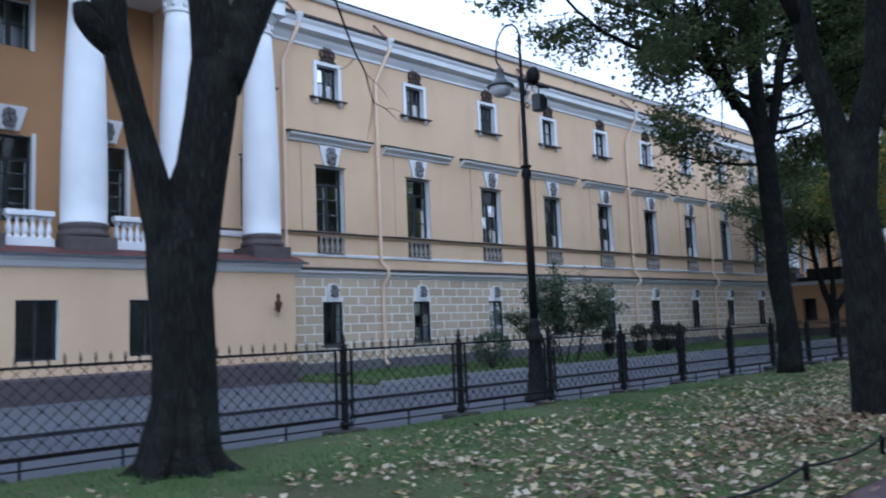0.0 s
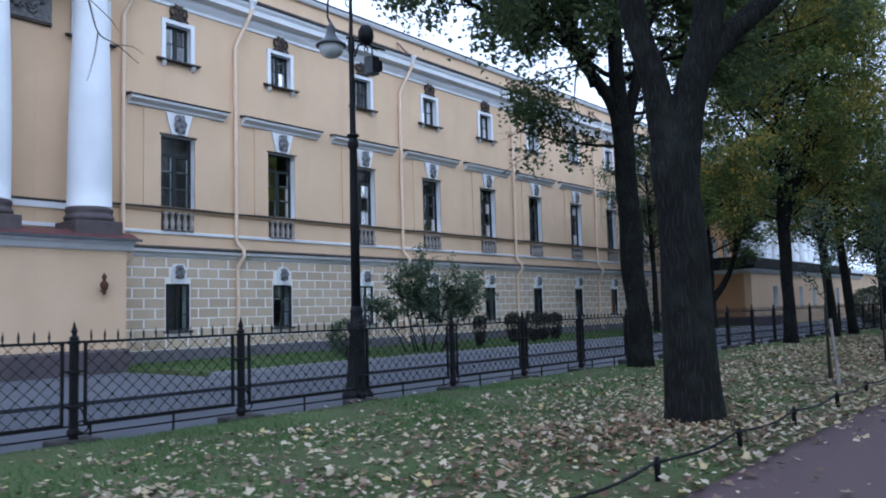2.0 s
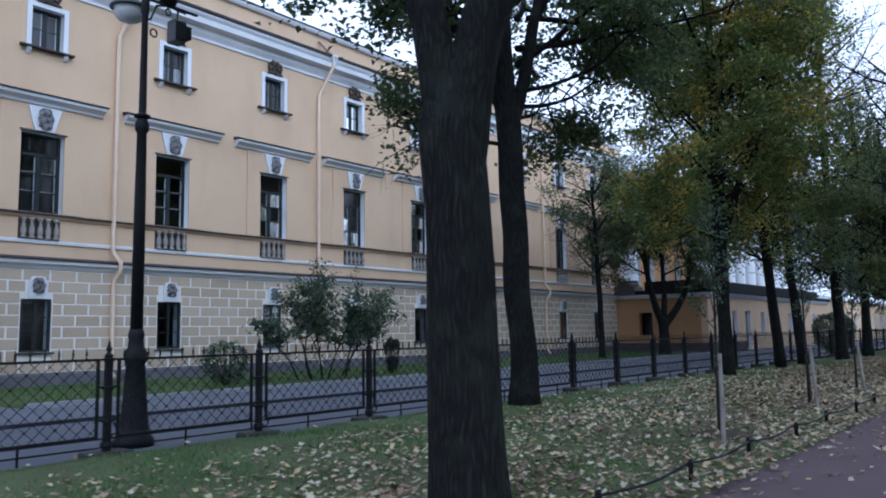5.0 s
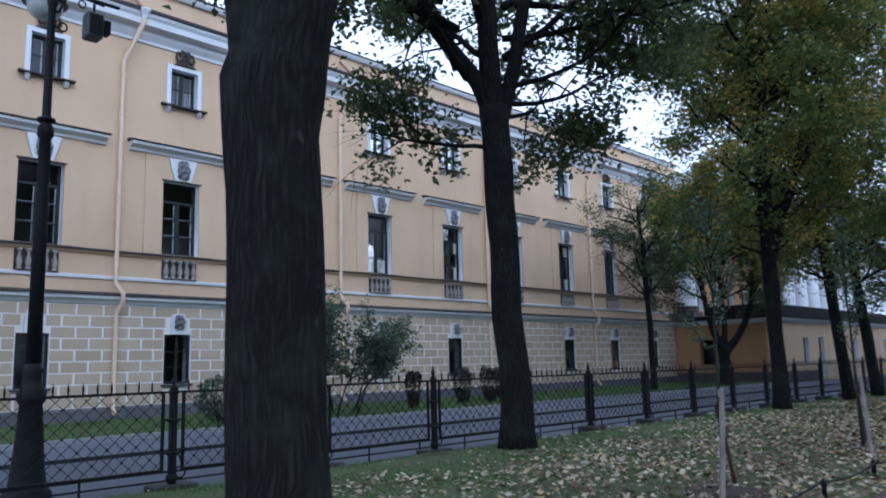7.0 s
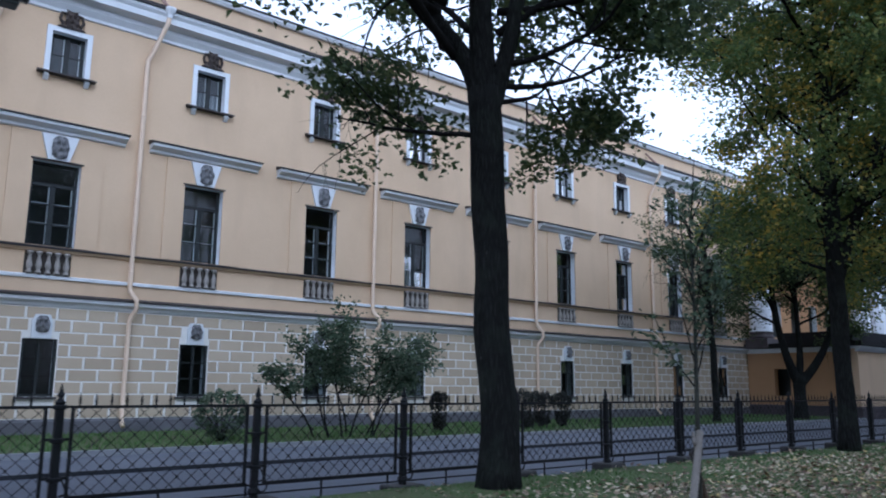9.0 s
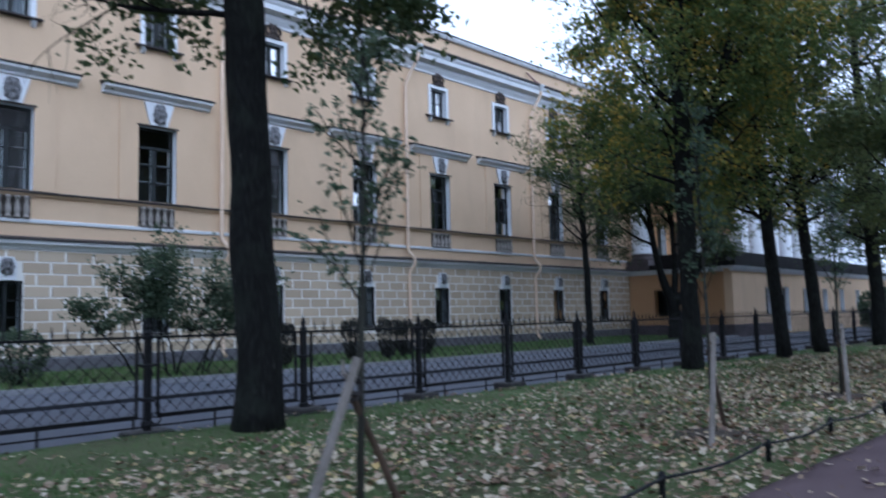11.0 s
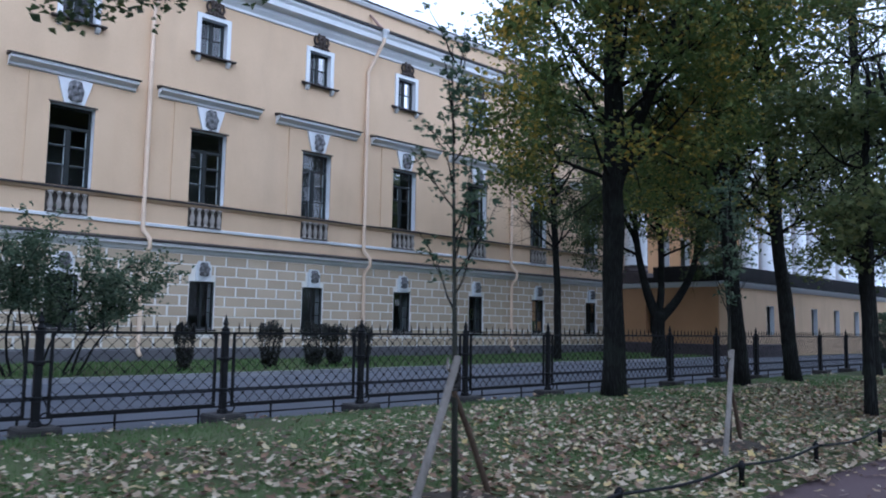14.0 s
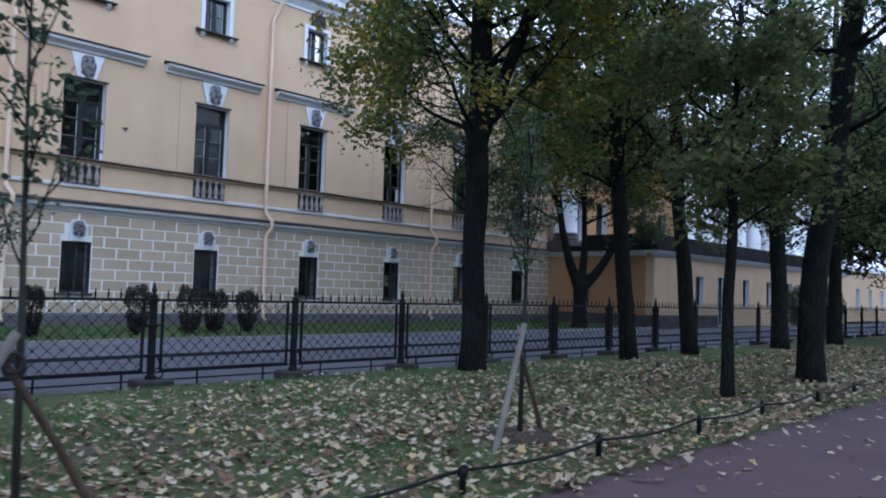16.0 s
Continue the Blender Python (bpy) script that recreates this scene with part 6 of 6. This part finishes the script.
h = rng.uniform(0.06, 0.16, n)
a = rng.uniform(0, 6.283, n)
dx, dy = np.cos(a) * 0.02, np.sin(a) * 0.02
v = np.stack([np.stack([gx - dx, gy - dy, np.full(n, 0.03)], 1), np.stack([gx + dx, gy + dy, np.full(n, 0.03)], 1), np.stack([gx + dy, gy - dx, 0.05 + h], 1)], 1)
me = bpy.data.meshes.new("grass")
me.from_pydata(v.reshape(-1, 3).tolist(), [], (np.arange(n)[:, None] * 3 + np.array([0, 1, 2])).tolist())
tagged(mesh_part("grass", me, BLADE), "longer green grass at the foot of the palace", "grass", kind="stuff")


def litter(name, label, n, x0, x1, y0, y1, z, size, density, seed, mat=None):
    r = np.random.default_rng(seed)
    x, y = r.uniform(x0, x1, n), r.uniform(y0, y1, n)
    p = np.array([density(a, b) for a, b in zip(x, y)])
    k = r.uniform(0, 1, n) < p
    x, y = x[k], y[k]
    m = len(x)
    ang, s = r.uniform(0, 6.283, m), size * (0.5 + 0.95 * r.uniform(0, 1, m) ** 1.8)
    tilt = r.normal(size=(m, 2)) * 0.28
    lobes = np.array([(0.55, 0.0), (0.28, 0.22), (0.15, 0.5), (-0.12, 0.25), (-0.45, 0.12), (-0.45, -0.12), (-0.12, -0.25), (0.15, -0.5), (0.28, -0.22)])
    u, w = lobes[:, 0], lobes[:, 1]
    ca, sa = np.cos(ang)[:, None], np.sin(ang)[:, None]
    px, py = (u * ca - w * sa) * s[:, None], (u * sa + w * ca) * s[:, None]
    curl = r.uniform(0.0, 0.45, m)[:, None] * (u * u + w * w) * s[:, None] * 1.3
    pz = px * tilt[:, :1] + py * tilt[:, 1:] + curl
    pz = pz - pz.min(axis=1)[:, None]
    v = np.stack([x[:, None] + px, y[:, None] + py, z + r.uniform(0.0, 0.028, m)[:, None] + pz], 2)
    me = bpy.data.meshes.new(name)
    me.from_pydata(v.reshape(-1, 3).tolist(), [], (np.arange(m)[:, None] * 9 + np.arange(9)).tolist())
    tagged(mesh_part(name, me, mat or LITTER), label, "leaves", kind="stuff")


def on_lawn(x, y):
    d = 0.46 + 0.45 * noise.noise(Vector((x * 0.38, y * 0.55, 5.0))) + 0.4 * noise.noise(Vector((x * 1.7, y * 1.9, 9.0)))
    d += 0.014 * (x - 13) - 0.06 * (y - 5.5)
    d -= 0.035 * max(0.0, x - 29)
    if y > 8.2:
        d -= 0.3 * min(1.0, (y - 8.2) / 0.6)
    d += 0.6 * math.exp(-((x - 11.5) ** 2 / 5 + (y - 4.6) ** 2 / 1.2))
    return d


litter("fallen_leaves", "pale yellow and brown fallen leaves lying over the lawn", 88000, 2, 52, LAWN_Y0 - 0.1, LAWN_Y1, 0.05, 0.070, on_lawn, 21)
litter("fallen_leaves", "scattered fallen leaves on the asphalt path", 11000, 3, 45, -2.5, LAWN_Y0 + 0.1, 0.004, 0.078, lambda x, y: 0.035 + 0.003 * x + 0.8 * math.exp(-(LAWN_Y0 - y) / 0.3) + 0.05 * noise.noise(Vector((x, y, 2))), 22)

litter("fallen_leaves", "heap of darker red-brown leaves on the lawn beside the path", 32000, 4, 50, LAWN_Y0, 7.5, 0.05, 0.075,
       lambda x, y: -0.08 + 0.017 * max(0, x - 14) + 1.0 * math.exp(-((x - 11.0) ** 2 / 8 + (y - 4.2) ** 2 / 0.8)) + 0.3 * math.exp(-(y - LAWN_Y0) / 0.4) + 0.45 * math.exp(-((x - 23.5) ** 2 / 14 + (y - 4.6) ** 2 / 1.2)) + 0.25 * noise.noise(Vector((x, y, 4))), 23, BROWN)

# ---------------- rendered blocks of the ground floor, last for their number ----------------
CW, CH, ZB, G, GV = 0.87, 0.3633, 0.50, 0.030, 0.062
rows = 9
tiles = []
for r in range(rows):
    za, zb = ZB + r * CH + G / 2, ZB + (r + 1) * CH - G / 2
    x = X0 - (CW / 2 if r % 2 else 0)
    while x < X1:
        xa, xb = max(x + GV / 2, X0 + 0.01), min(x + CW - GV / 2, X1 - 0.01)
        x += CW
        spans = [(xa, xb)]
        for c in BAYS:
            if zb > 1.05 and za < 2.86:
                half = 0.52
            elif za >= 2.80 and za < 3.4:
                half = 0.36
            else:
                continue
            spans = [q for a, b in spans for q in ((a, min(b, c - half)), (max(a, c + half), b)) if q[1] - q[0] > 0.06]
        tiles += [(a, b, za, zb) for a, b in spans]


def block_bm(bm, a, b, za, zb, d=0.032):
    e = 0.012
    f = [bm.verts.new(p) for p in ((a, W + 0.001, za), (b, W + 0.001, za), (b, W + 0.001, zb), (a, W + 0.001, zb))]
    g = [bm.verts.new(p) for p in ((a + e, W - d, za + e), (b - e, W - d, za + e), (b - e, W - d, zb - e), (a + e, W - d, zb - e))]
    for i in range(4):
        j = (i + 1) % 4
        bm.faces.new((f[i], f[j], g[j], g[i]))
    bm.faces.new(g)


part("joint_render", pierced(bmesh.new(), X0, X1, 0.5, 3.77, W - 0.020, W - 0.001, [(c - 0.49, c + 0.49, 1.15, 2.83, 0) for c in BAYS]), JOINT, wing, "whitewashed joints between the blocks")
near = sorted((q for q in tiles), key=lambda q: q[0])[:300]
rest = sorted((q for q in tiles), key=lambda q: q[0])[300:]
made = {}
for a, b, za, zb in near:
    key = round(b - a, 3)
    if key not in made:
        bm = bmesh.new()
        block_bm(bm, a, b, za, zb)
        made[key] = (part("stone_block", bm, STONE, wing), a, za)
    else:
        ob, a0, z0 = made[key]
        again(ob, wing, (a - a0, 0, za - z0))
bm = bmesh.new()
for q in rest:
    block_bm(bm, *q)
tagged(part("block_field", bm, STONE_ISLAND, wing), "tan rendered blocks of the far ground floor", kind="stuff")

# the storeys' true heights
for ob, k in ((wing, 1.0166), (portico, 1.011), (terrace, 1.0166)):
    ob.scale, ob.location.z = (1, 1, k), 1.5 * (1 - k)
